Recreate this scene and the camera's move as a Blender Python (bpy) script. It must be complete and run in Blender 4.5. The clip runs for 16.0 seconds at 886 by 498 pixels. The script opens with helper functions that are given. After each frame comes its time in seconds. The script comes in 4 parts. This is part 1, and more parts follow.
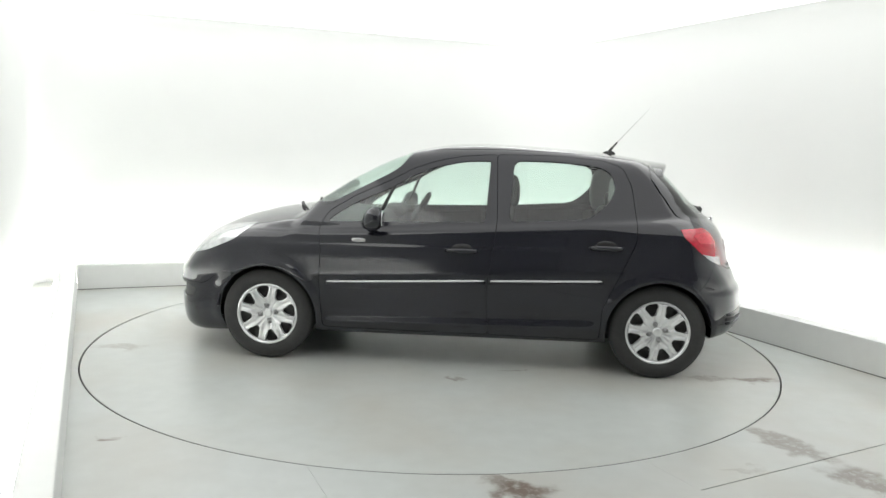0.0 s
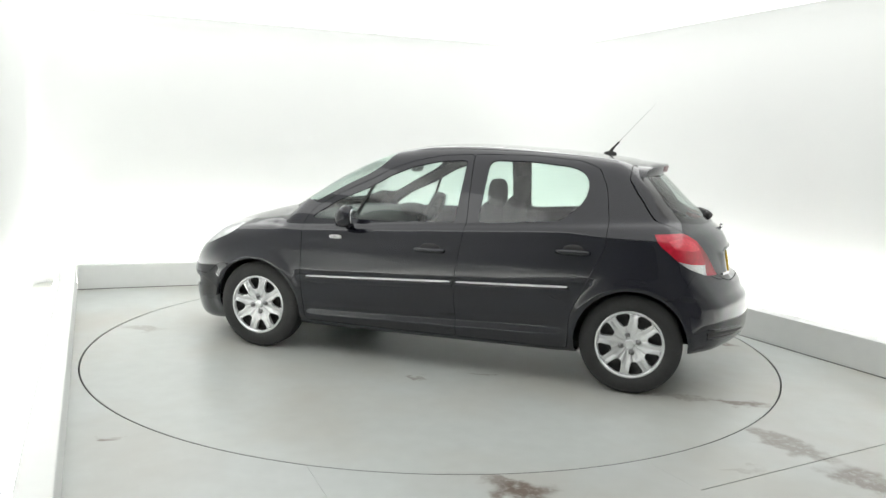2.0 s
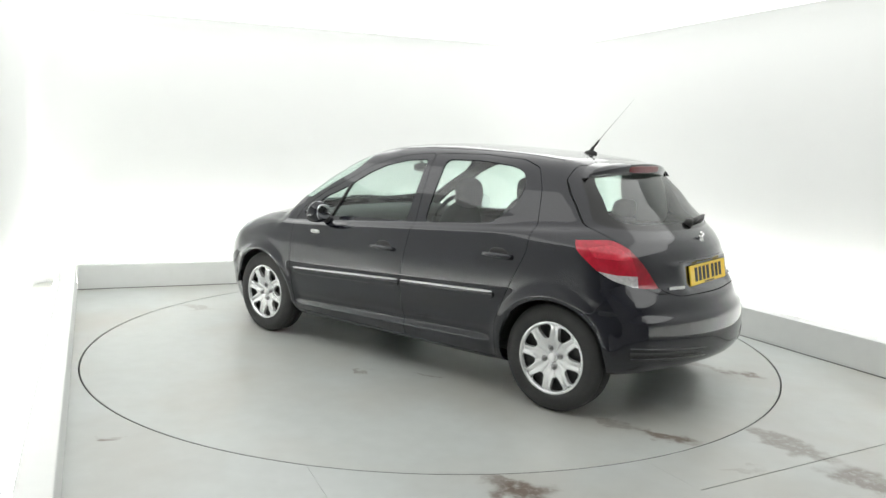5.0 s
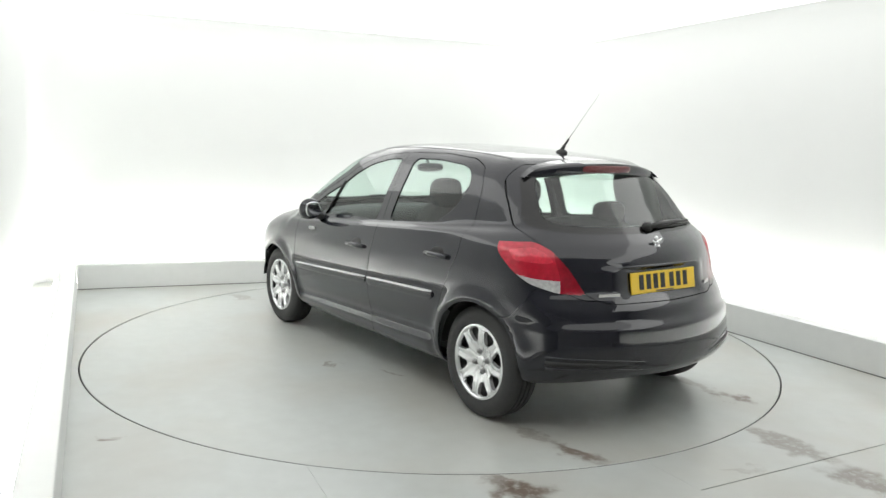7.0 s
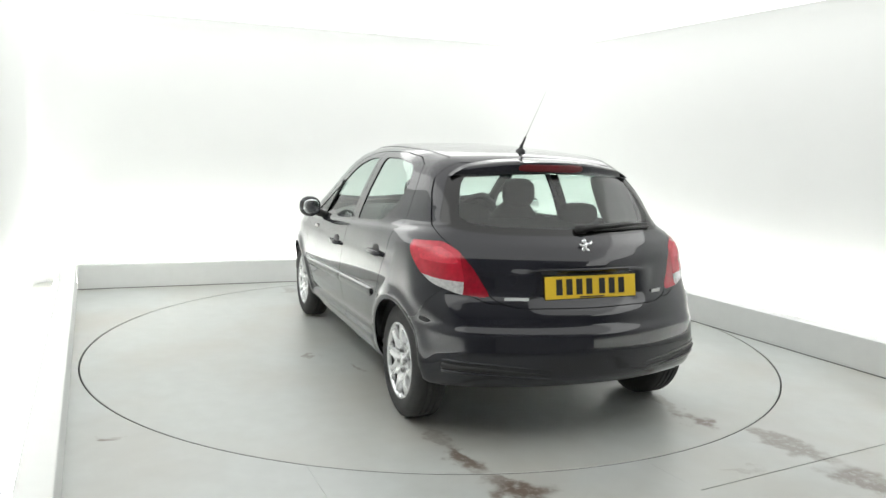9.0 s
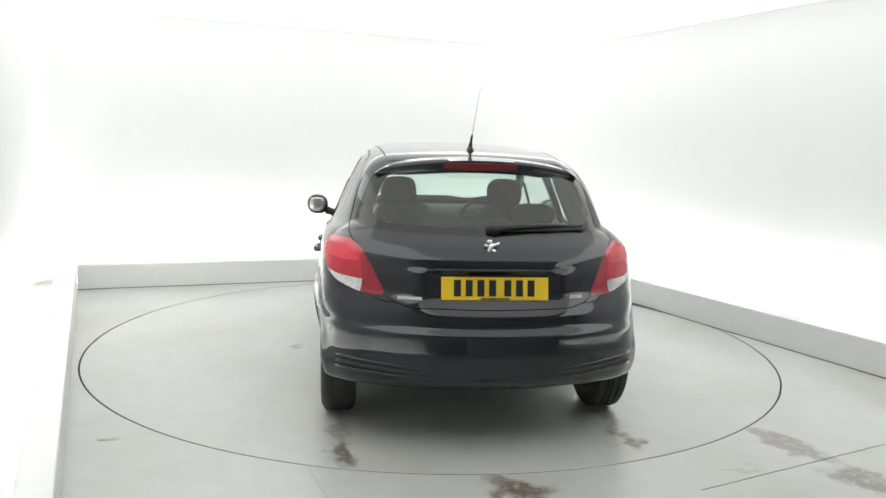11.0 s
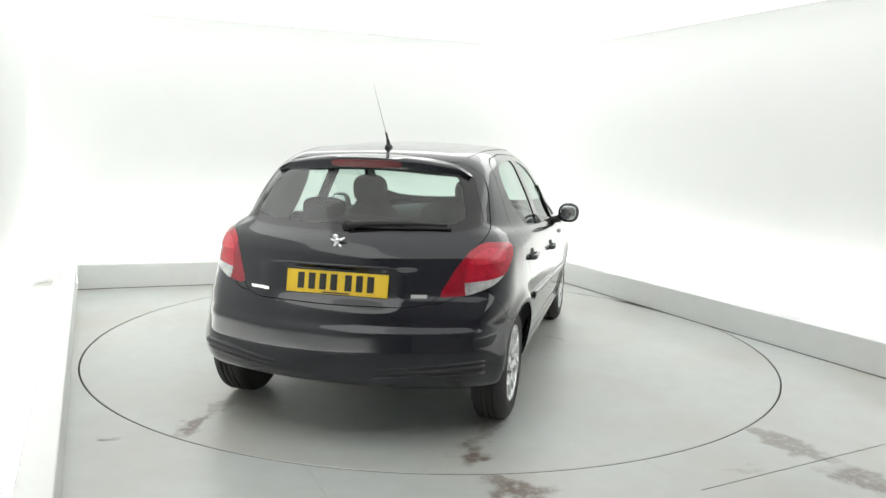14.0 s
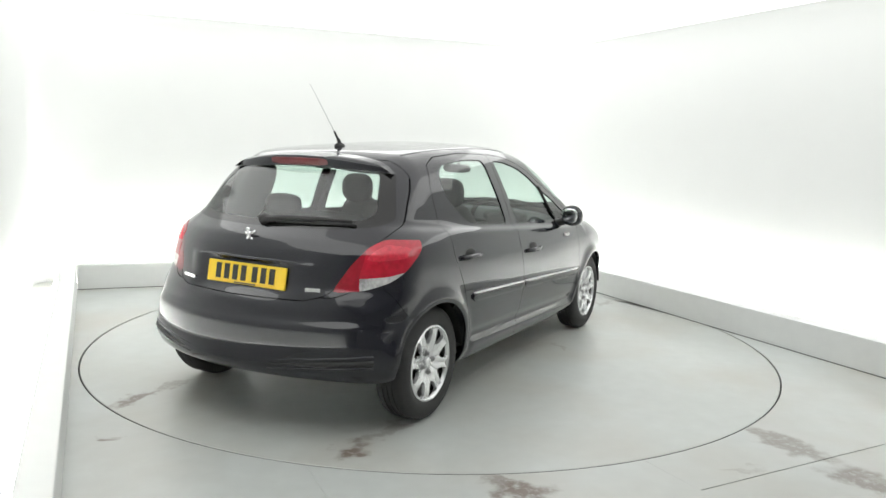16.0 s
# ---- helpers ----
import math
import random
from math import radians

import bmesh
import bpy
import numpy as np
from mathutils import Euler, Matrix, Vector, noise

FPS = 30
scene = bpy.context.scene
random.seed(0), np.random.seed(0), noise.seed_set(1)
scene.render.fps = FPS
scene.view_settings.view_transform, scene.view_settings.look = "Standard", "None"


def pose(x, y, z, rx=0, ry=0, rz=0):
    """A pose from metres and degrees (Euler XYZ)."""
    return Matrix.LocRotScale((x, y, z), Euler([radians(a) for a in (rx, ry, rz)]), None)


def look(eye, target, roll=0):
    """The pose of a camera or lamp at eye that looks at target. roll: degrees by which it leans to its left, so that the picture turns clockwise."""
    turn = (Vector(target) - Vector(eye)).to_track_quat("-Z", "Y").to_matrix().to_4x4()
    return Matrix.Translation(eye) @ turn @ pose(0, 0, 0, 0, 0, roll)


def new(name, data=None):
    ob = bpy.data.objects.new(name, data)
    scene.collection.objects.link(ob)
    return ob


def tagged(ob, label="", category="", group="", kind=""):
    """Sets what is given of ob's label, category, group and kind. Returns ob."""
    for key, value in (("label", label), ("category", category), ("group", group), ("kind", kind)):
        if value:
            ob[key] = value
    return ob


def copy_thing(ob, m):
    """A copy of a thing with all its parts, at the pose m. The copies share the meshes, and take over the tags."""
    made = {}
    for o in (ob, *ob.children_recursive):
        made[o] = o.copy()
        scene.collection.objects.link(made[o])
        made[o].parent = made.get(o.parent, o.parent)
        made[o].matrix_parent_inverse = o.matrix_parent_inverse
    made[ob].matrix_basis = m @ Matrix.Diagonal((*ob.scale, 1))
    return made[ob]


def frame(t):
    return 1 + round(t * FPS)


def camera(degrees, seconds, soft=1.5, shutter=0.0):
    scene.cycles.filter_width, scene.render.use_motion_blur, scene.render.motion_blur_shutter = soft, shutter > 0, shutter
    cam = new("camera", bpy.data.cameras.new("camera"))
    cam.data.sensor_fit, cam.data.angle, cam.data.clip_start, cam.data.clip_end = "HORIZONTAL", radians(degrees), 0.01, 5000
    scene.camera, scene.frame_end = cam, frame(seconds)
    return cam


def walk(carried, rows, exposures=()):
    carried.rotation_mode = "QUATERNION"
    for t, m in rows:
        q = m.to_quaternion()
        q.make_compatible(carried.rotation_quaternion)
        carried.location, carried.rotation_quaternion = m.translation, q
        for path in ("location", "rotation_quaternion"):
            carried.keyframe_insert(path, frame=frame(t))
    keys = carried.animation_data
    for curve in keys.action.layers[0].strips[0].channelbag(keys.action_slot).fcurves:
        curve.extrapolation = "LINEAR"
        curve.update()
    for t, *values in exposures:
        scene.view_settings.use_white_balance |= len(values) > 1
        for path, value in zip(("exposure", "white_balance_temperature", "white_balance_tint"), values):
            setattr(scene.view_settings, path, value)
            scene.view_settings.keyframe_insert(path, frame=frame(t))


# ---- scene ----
# ---------- camera: it stands still ----------
cam = camera(60.697, 16.0, soft=1.5)
EYE = look((0.0, -5.5947, 1.4309), (0.0509, -0.6397, 0.7634), 1.711)
walk(cam, [(0.0, EYE), (16.0, EYE)])

# ---------- light: light boxes along the ceiling's edges, strip lights hidden behind the low upstand ----------
CEILING_GLOW = 2.55
# glow added to the plain middle of the ceiling to lift the floor
PANEL_GLOW = 1.42
STRIP_GLOW = 34.0
scene.view_settings.exposure = 0.0
world = bpy.data.worlds.new("world")
scene.world = world
world.use_nodes = True
world.node_tree.nodes["Background"].inputs[0].default_value = (0.9, 0.95, 1.0, 1)
world.node_tree.nodes["Background"].inputs[1].default_value = 0.1


# ---------- materials ----------
def material(name, color, rough=0.5, metal=0.0, grain=0.0, scale=40.0, bump=0.0, coat=0.0, spread=0.0):
    """A principled material whose colour and gloss vary at two scales."""
    m = bpy.data.materials.new(name)
    m.use_nodes = True
    nt = m.node_tree
    p = nt.nodes["Principled BSDF"]
    p.inputs["Base Color"].default_value = (*color, 1)
    p.inputs["Roughness"].default_value = rough
    p.inputs["Metallic"].default_value = metal
    p.inputs["Coat Weight"].default_value = coat
    p.inputs["Coat Roughness"].default_value = 0.03
    if grain or bump or spread:
        tc = nt.nodes.new("ShaderNodeTexCoord")
        fine = nt.nodes.new("ShaderNodeTexNoise")
        fine.inputs["Scale"].default_value = scale
        fine.inputs["Detail"].default_value = 4
        broad = nt.nodes.new("ShaderNodeTexNoise")
        broad.inputs["Scale"].default_value = scale / 15
        broad.inputs["Detail"].default_value = 3
        for n in (fine, broad):
            nt.links.new(tc.outputs["Object"], n.inputs["Vector"])
        both = nt.nodes.new("ShaderNodeMath")
        both.operation = "ADD"
        nt.links.new(fine.outputs["Fac"], both.inputs[0])
        nt.links.new(broad.outputs["Fac"], both.inputs[1])
        if grain:
            ramp = nt.nodes.new("ShaderNodeMapRange")
            ramp.inputs["From Min"].default_value, ramp.inputs["From Max"].default_value = 0.6, 1.4
            ramp.inputs["To Min"].default_value, ramp.inputs["To Max"].default_value = 1 - grain, 1 + grain
            nt.links.new(both.outputs[0], ramp.inputs["Value"])
            mul = nt.nodes.new("ShaderNodeVectorMath")
            mul.operation = "SCALE"
            mul.inputs[0].default_value = color
            nt.links.new(ramp.outputs[0], mul.inputs["Scale"])
            nt.links.new(mul.outputs[0], p.inputs["Base Color"])
        if spread:
            r2 = nt.nodes.new("ShaderNodeMapRange")
            r2.inputs["From Min"].default_value, r2.inputs["From Max"].default_value = 0.6, 1.4
            r2.inputs["To Min"].default_value, r2.inputs["To Max"].default_value = rough - spread, rough + spread
            nt.links.new(both.outputs[0], r2.inputs["Value"])
            nt.links.new(r2.outputs[0], p.inputs["Roughness"])
        if bump:
            b = nt.nodes.new("ShaderNodeBump")
            b.inputs["Strength"].default_value = bump
            b.inputs["Distance"].default_value = 0.002
            nt.links.new(fine.outputs["Fac"], b.inputs["Height"])
            nt.links.new(b.outputs[0], p.inputs["Normal"])
    return m


def glow_material(name, color, strength):
    m = bpy.data.materials.new(name)
    m.use_nodes = True
    nt = m.node_tree
    nt.nodes.remove(nt.nodes["Principled BSDF"])
    e = nt.nodes.new("ShaderNodeEmission")
    e.inputs[0].default_value = (*color, 1)
    e.inputs[1].default_value = strength
    nt.links.new(e.outputs[0], nt.nodes["Material Output"].inputs[0])
    return m


def glass_material(name, color, ior=1.5):
    """A thin pane: clear with a tint, mirror-like at grazing angles."""
    m = bpy.data.materials.new(name)
    m.use_nodes = True
    nt = m.node_tree
    nt.nodes.remove(nt.nodes["Principled BSDF"])
    t = nt.nodes.new("ShaderNodeBsdfTransparent")
    t.inputs[0].default_value = (*color, 1)
    g = nt.nodes.new("ShaderNodeBsdfGlossy")
    g.inputs["Roughness"].default_value = 0.02
    lw = nt.nodes.new("ShaderNodeLayerWeight")
    lw.inputs[0].default_value = 0.5
    pw = nt.nodes.new("ShaderNodeMath")
    pw.operation = "POWER"
    pw.inputs[1].default_value = 5.0
    nt.links.new(lw.outputs["Facing"], pw.inputs[0])
    fr = nt.nodes.new("ShaderNodeMapRange")
    r0 = ((ior - 1) / (ior + 1)) ** 2 * 2.0
    fr.inputs["To Min"].default_value = r0
    nt.links.new(pw.outputs[0], fr.inputs["Value"])
    mix = nt.nodes.new("ShaderNodeMixShader")
    nt.links.new(fr.outputs[0], mix.inputs[0])
    nt.links.new(t.outputs[0], mix.inputs[1])
    nt.links.new(g.outputs[0], mix.inputs[2])
    nt.links.new(mix.outputs[0], nt.nodes["Material Output"].inputs[0])
    return m


def floor_material(name, color, spots):
    """Worn grey floor paint with rusty tyre stains (x, y, half-length, half-width, turn, strength) in the thing's own space."""
    m = material(name, color, 0.32, 0, 0.07, 9.0, 0.04)
    nt = m.node_tree
    p = nt.nodes["Principled BSDF"]
    p.inputs["Specular IOR Level"].default_value = 0.7
    tc = nt.nodes.new("ShaderNodeTexCoord")
    wob = nt.nodes.new("ShaderNodeTexNoise")
    wob.inputs["Scale"].default_value = 7.0
    wob.inputs["Detail"].default_value = 5
    speck = nt.nodes.new("ShaderNodeTexNoise")
    speck.inputs["Scale"].default_value = 22.0
    speck.inputs["Detail"].default_value = 6
    speck.inputs["Roughness"].default_value = 0.7
    for n in (wob, speck):
        nt.links.new(tc.outputs["Object"], n.inputs["Vector"])
    shift = nt.nodes.new("ShaderNodeVectorMath")
    shift.operation = "MULTIPLY_ADD"
    shift.inputs[1].default_value = (0.35, 0.35, 0)
    nt.links.new(wob.outputs["Color"], shift.inputs[0])
    nt.links.new(tc.outputs["Object"], shift.inputs[2])
    last = None
    for x, y, a, b, turn, strength in spots:
        mp = nt.nodes.new("ShaderNodeMapping")
        mp.vector_type = "TEXTURE"
        mp.inputs["Location"].default_value = (x + 0.175, y + 0.175, 0)
        mp.inputs["Rotation"].default_value = (0, 0, radians(turn))
        mp.inputs["Scale"].default_value = (a, b, 1)
        nt.links.new(shift.outputs[0], mp.inputs["Vector"])
        ln = nt.nodes.new("ShaderNodeVectorMath")
        ln.operation = "LENGTH"
        nt.links.new(mp.outputs[0], ln.inputs[0])
        fall = nt.nodes.new("ShaderNodeMapRange")
        fall.interpolation_type = "SMOOTHSTEP"
        fall.inputs["From Min"].default_value, fall.inputs["From Max"].default_value = 0.45, 1.15
        fall.inputs["To Min"].default_value, fall.inputs["To Max"].default_value = strength, 0.0
        nt.links.new(ln.outputs["Value"], fall.inputs["Value"])
        if last is None:
            last = fall.outputs[0]
        else:
            mx = nt.nodes.new("ShaderNodeMath")
            mx.operation = "MAXIMUM"
            nt.links.new(last, mx.inputs[0])
            nt.links.new(fall.outputs[0], mx.inputs[1])
            last = mx.outputs[0]
    patch = nt.nodes.new("ShaderNodeMapRange")
    patch.inputs["From Min"].default_value, patch.inputs["From Max"].default_value = 0.27, 0.50
    nt.links.new(speck.outputs["Fac"], patch.inputs["Value"])
    amount = nt.nodes.new("ShaderNodeMath")
    amount.operation = "MULTIPLY"
    nt.links.new(last, amount.inputs[0])
    nt.links.new(patch.outputs[0], amount.inputs[1])
    mixer = nt.nodes.new("ShaderNodeMix")
    mixer.data_type = "RGBA"
    mixer.inputs[7].default_value = (0.115, 0.072, 0.050, 1)
    nt.links.new(amount.outputs[0], mixer.inputs[0])
    grime = nt.nodes.new("ShaderNodeTexNoise")
    grime.inputs["Scale"].default_value = 0.9
    grime.inputs["Detail"].default_value = 4
    nt.links.new(tc.outputs["Object"], grime.inputs["Vector"])
    much = nt.nodes.new("ShaderNodeMapRange")
    much.inputs["From Min"].default_value, much.inputs["From Max"].default_value = 0.42, 0.70
    much.inputs["To Max"].default_value = 0.65
    nt.links.new(grime.outputs["Fac"], much.inputs["Value"])
    warm = nt.nodes.new("ShaderNodeMix")
    warm.data_type = "RGBA"
    warm.inputs[7].default_value = (0.40, 0.375, 0.325, 1)
    nt.links.new(much.outputs[0], warm.inputs[0])
    nt.links.new(p.inputs["Base Color"].links[0].from_socket, warm.inputs[6])
    nt.links.new(warm.outputs[2], mixer.inputs[6])
    nt.links.new(mixer.outputs[2], p.inputs["Base Color"])
    return m


WHITE = material("white_wall_paint", (0.685, 0.696, 0.683), 0.6, 0, 0.012, 3.0, 0.04)
WHITE_EDGE = material("white_upstand_paint", (0.74, 0.75, 0.735), 0.5, 0, 0.03, 12.0, 0.05)
DARK_WALL = material("grey_unseen_hall", (0.62, 0.62, 0.62), 0.8, 0, 0.05, 6.0)
GLOW = glow_material("lit_ceiling_diffuser", (0.985, 1.0, 0.975), CEILING_GLOW)
PANEL = glow_material("white_ceiling_added_glow", (0.985, 1.0, 0.975), PANEL_GLOW)
STRIP = glow_material("strip_light_glow", (1.0, 1.0, 0.98), STRIP_GLOW)
FLOOR = floor_material("worn_grey_floor_paint", (0.460, 0.482, 0.468),
                       [(0.40, -2.55, 0.17, 0.09, -20, 0.9), (0.32, -2.47, 0.07, 0.03, 0, 0.6), (1.80, -1.95, 0.30, 0.105, -58, 0.62), (1.70, -1.80, 0.10, 0.06, -20, 0.6),
                        (1.97, -2.42, 0.26, 0.12, -66, 0.68), (1.45, -2.30, 0.12, 0.03, 20, 0.25),
                        (-1.55, -2.10, 0.05, 0.03, 0, 0.8), (1.12, -1.98, 0.05, 0.02, 30, 0.5)])
DISC = floor_material("turntable_paint", (0.460, 0.482, 0.464),
                      [(-2.13, 0.67, 0.17, 0.075, 5, 0.85), (-1.88, 0.66, 0.22, 0.05, 0, 0.45), (-2.08, -0.75, 0.16, 0.085, -5, 0.9),
                       (-1.80, -0.76, 0.20, 0.05, 3, 0.4), (-0.62, 0.75, 0.09, 0.03, 20, 0.5), (-0.26, 0.97, 0.07, 0.03, 0, 0.6),
                       (2.1, 0.7, 0.2, 0.07, 0, 0.4), (2.1, -0.7, 0.2, 0.07, 0, 0.4), (0.3, -0.9, 0.12, 0.03, 40, 0.35)])
SEAL = material("grey_sealant", (0.13, 0.13, 0.125), 0.7, 0, 0.3, 20.0)
PIT = material("dark_joint", (0.03, 0.03, 0.03), 0.9)
PAINT = material("black_car_paint", (0.0110, 0.0115, 0.0170), 0.24, 0, 0.05, 300.0, 0, 1.0)
PAINT.node_tree.nodes["Principled BSDF"].inputs["Coat Roughness"].default_value = 0.045
PAINT.node_tree.nodes["Principled BSDF"].inputs["Coat IOR"].default_value = 1.53
PAINT.node_tree.nodes["Principled BSDF"].inputs["Specular IOR Level"].default_value = 0.08
PLASTIC = material("black_plastic", (0.018, 0.018, 0.018), 0.5, 0, 0.1, 200.0, 0.15)
GLOSS = material("gloss_black_plastic", (0.01, 0.01, 0.01), 0.12)
RUBBER = material("tyre_rubber", (0.028, 0.028, 0.028), 0.75, 0, 0.15, 60.0, 0.2)
SILVER = material("silver_wheel_paint", (0.78, 0.79, 0.80), 0.24, 0.7, 0.03, 60.0)
NUT = material("dull_grey_bolt", (0.22, 0.22, 0.225), 0.4, 0.5, 0.1, 60.0)
CHROME = material("chrome", (0.82, 0.82, 0.83), 0.12, 1.0)
BRIGHT = material("bright_trim", (0.80, 0.80, 0.81), 0.25, 0.35)
STEEL = material("dark_steel", (0.06, 0.06, 0.06), 0.5, 0.6, 0.1, 40.0)
CLOTH = material("dark_seat_cloth", (0.018, 0.0185, 0.0195), 0.9, 0, 0.2, 150.0, 0.3)
TRIM = material("dark_interior_plastic", (0.018, 0.0185, 0.02), 0.65, 0, 0.1, 120.0, 0.2)
PILLAR = material("grey_pillar_trim", (0.34, 0.345, 0.325), 0.8, 0, 0.08, 90.0)
LINING = material("grey_headlining", (0.38, 0.38, 0.36), 0.9, 0, 0.05, 90.0)
RED = material("red_lamp_lens", (0.43, 0.006, 0.024), 0.22, 0, 0.35, 38.0, 0, 0.6)
DEEP_RED = material("deep_red_lamp_lens", (0.13, 0.008, 0.012), 0.3, 0, 0.1, 30.0, 0, 0.1)
DARK_RED = material("dark_red_lamp_lens", (0.29, 0.003, 0.016), 0.16, 0, 0.35, 45.0, 0, 0.6)
PINK = material("bright_red_reflector", (0.60, 0.024, 0.050), 0.25, 0, 0.35, 60.0, 0, 0.6)
CLEAR = material("clear_lamp_lens", (0.55, 0.54, 0.54), 0.2, 0.3, 0.5, 60.0, 0, 0.6)
HEADLAMP = material("headlamp_lens", (0.62, 0.63, 0.64), 0.12, 0.4, 0.35, 28.0, 0, 1.0)
YELLOW = material("yellow_reflective_plate", (0.83, 0.56, 0.03), 0.4, 0, 0.03, 80.0)
BLACK = material("black_print_and_recess_shade", (0.012, 0.012, 0.012), 0.5)
PANE = glass_material("green_tinted_glass", (0.80, 0.90, 0.855))
MIRROR = material("mirror_glass", (0.85, 0.87, 0.88), 0.02, 1.0)


# ---------- mesh helpers ----------
def obj(name, bm, mat, smooth=True):
    me = bpy.data.meshes.new(name)
    bm.to_mesh(me)
    bm.free()
    for m in (mat if isinstance(mat, (list, tuple)) else [mat]):
        me.materials.append(m)
    if smooth:
        me.polygons.foreach_set("use_smooth", [True] * len(me.polygons))
    return new(name, me)


def part(name, bm, mat, parent, label="", smooth=True):
    o = obj(name, bm, mat, smooth)
    o.parent = parent
    if label:
        tagged(o, label)
    return o


def soften(o, angle=35, width=0.0, segments=2):
    """Bevel the edges a little and keep sharp ones sharp in shading."""
    if width:
        b = o.modifiers.new("bevel", "BEVEL")
        b.width, b.segments, b.limit_method, b.angle_limit = width, segments, "ANGLE", radians(angle)
    o.data.set_sharp_from_angle(angle=radians(angle))
    return o


def thicken(o, depth, offset=-1.0, hard=True):
    s = o.modifiers.new("thickness", "SOLIDIFY")
    s.thickness, s.offset = depth, offset
    if hard:
        e = o.modifiers.new("hard_edges", "EDGE_SPLIT")
        e.split_angle = radians(42)
    return o


def box(bm, x0, x1, y0, y1, z0, z1, m=None):
    vs = [bm.verts.new(Vector(c) if m is None else m @ Vector(c)) for c in
          ((x0, y0, z0), (x1, y0, z0), (x1, y1, z0), (x0, y1, z0), (x0, y0, z1), (x1, y0, z1), (x1, y1, z1), (x0, y1, z1))]
    for q in ((3, 2, 1, 0), (4, 5, 6, 7), (0, 1, 5, 4), (1, 2, 6, 5), (2, 3, 7, 6), (3, 0, 4, 7)):
        bm.faces.new([vs[i] for i in q])
    return vs


def prism(bm, poly, z0, z1):
    """An upright slab over a plan polygon given anticlockwise."""
    lo = [bm.verts.new((x, y, z0)) for x, y in poly]
    hi = [bm.verts.new((x, y, z1)) for x, y in poly]
    n = len(poly)
    bm.faces.new(hi)
    bm.faces.new(lo[::-1])
    for i in range(n):
        bm.faces.new((lo[i], lo[(i + 1) % n], hi[(i + 1) % n], hi[i]))


def lathe(bm, profile, steps=48, axis="Y", closed=True):
    """Turn a profile of (radius, along) round the axis."""
    rings = []
    for i in range(steps):
        a = 2 * math.pi * i / steps
        c, s = math.cos(a), math.sin(a)
        if axis == "Y":
            rings.append([bm.verts.new((r * c, h, r * s)) for r, h in profile])
        else:
            rings.append([bm.verts.new((r * c, r * s, h)) for r, h in profile])
    n = len(profile)
    for i in range(steps):
        a, b = rings[i], rings[(i + 1) % steps]
        for j in range(n if closed else n - 1):
            k = (j + 1) % n
            bm.faces.new((a[j], a[k], b[k], b[j]))
    bmesh.ops.remove_doubles(bm, verts=bm.verts, dist=1e-5)
    bmesh.ops.recalc_face_normals(bm, faces=bm.faces)


def tube(bm, pts, radii, steps=8):
    """A round bar through the points."""
    pts = [Vector(p) for p in pts]
    rings = []
    for i, p in enumerate(pts):
        d = (pts[min(i + 1, len(pts) - 1)] - pts[max(i - 1, 0)]).normalized()
        u = d.orthogonal().normalized() if i == 0 else (rings_u - d * rings_u.dot(d)).normalized()
        rings_u = u
        w = d.cross(u)
        r = radii[i] if isinstance(radii, (list, tuple)) else radii
        rings.append([bm.verts.new(p + r * (math.cos(2 * math.pi * k / steps) * u + math.sin(2 * math.pi * k / steps) * w)) for k in range(steps)])
    for a, b in zip(rings, rings[1:]):
        for k in range(steps):
            bm.faces.new((a[k], a[(k + 1) % steps], b[(k + 1) % steps], b[k]))
    bm.faces.new(rings[0][::-1])
    bm.faces.new(rings[-1])


def blob(bm, center, size, power=2.6, n=20):
    """A rounded block: a superellipsoid."""
    def se(v, p):
        return math.copysign(abs(v) ** (2 / p), v)
    rings = []
    for i in range(n + 1):
        th = -math.pi / 2 + math.pi * i / n
        rings.append([bm.verts.new((center[0] + size[0] * se(math.cos(th), power) * se(math.cos(ph), power),
                                    center[1] + size[1] * se(math.cos(th), power) * se(math.sin(ph), power),
                                    center[2] + size[2] * se(math.sin(th), power)))
                      for ph in [2 * math.pi * k / (2 * n) for k in range(2 * n)]])
    for a, b in zip(rings, rings[1:]):
        for k in range(2 * n):
            bm.faces.new((a[k], a[(k + 1) % (2 * n)], b[(k + 1) % (2 * n)], b[k]))
    bmesh.ops.remove_doubles(bm, verts=bm.verts, dist=1e-5)


# ---------- the room ----------
BACK_LEFT = Vector((-3.354, 1.428))
CORNER = Vector((1.126, 3.165))
RIGHT_DIR = Vector((0.430, -0.903)).normalized()
LEFT_DIR = Vector((0.414, -0.910)).normalized()
RIGHT_END = CORNER + RIGHT_DIR * 11.5
LEFT_END = BACK_LEFT + LEFT_DIR * 7.0
EDGE_H, EDGE_T = 0.233, 0.13
DISC_R = 2.4178


def seg_out(a, b):
    """Unit normal to the left of the way from a to b."""
    d = (b - a).normalized()
    return Vector((-d.y, d.x))


def shifted(path, off):
    """The open path moved to its left by off, mitred."""
    out = []
    for i, p in enumerate(path):
        ns = []
        if i > 0:
            ns.append(seg_out(path[i - 1], p))
        if i < len(path) - 1:
            ns.append(seg_out(p, path[i + 1]))
        n = sum(ns, Vector((0, 0))).normalized()
        out.append(p + n * (off / max(0.3, n.dot(ns[0]))))
    return out


EDGE_LINE = [LEFT_END, BACK_LEFT, CORNER, RIGHT_END]


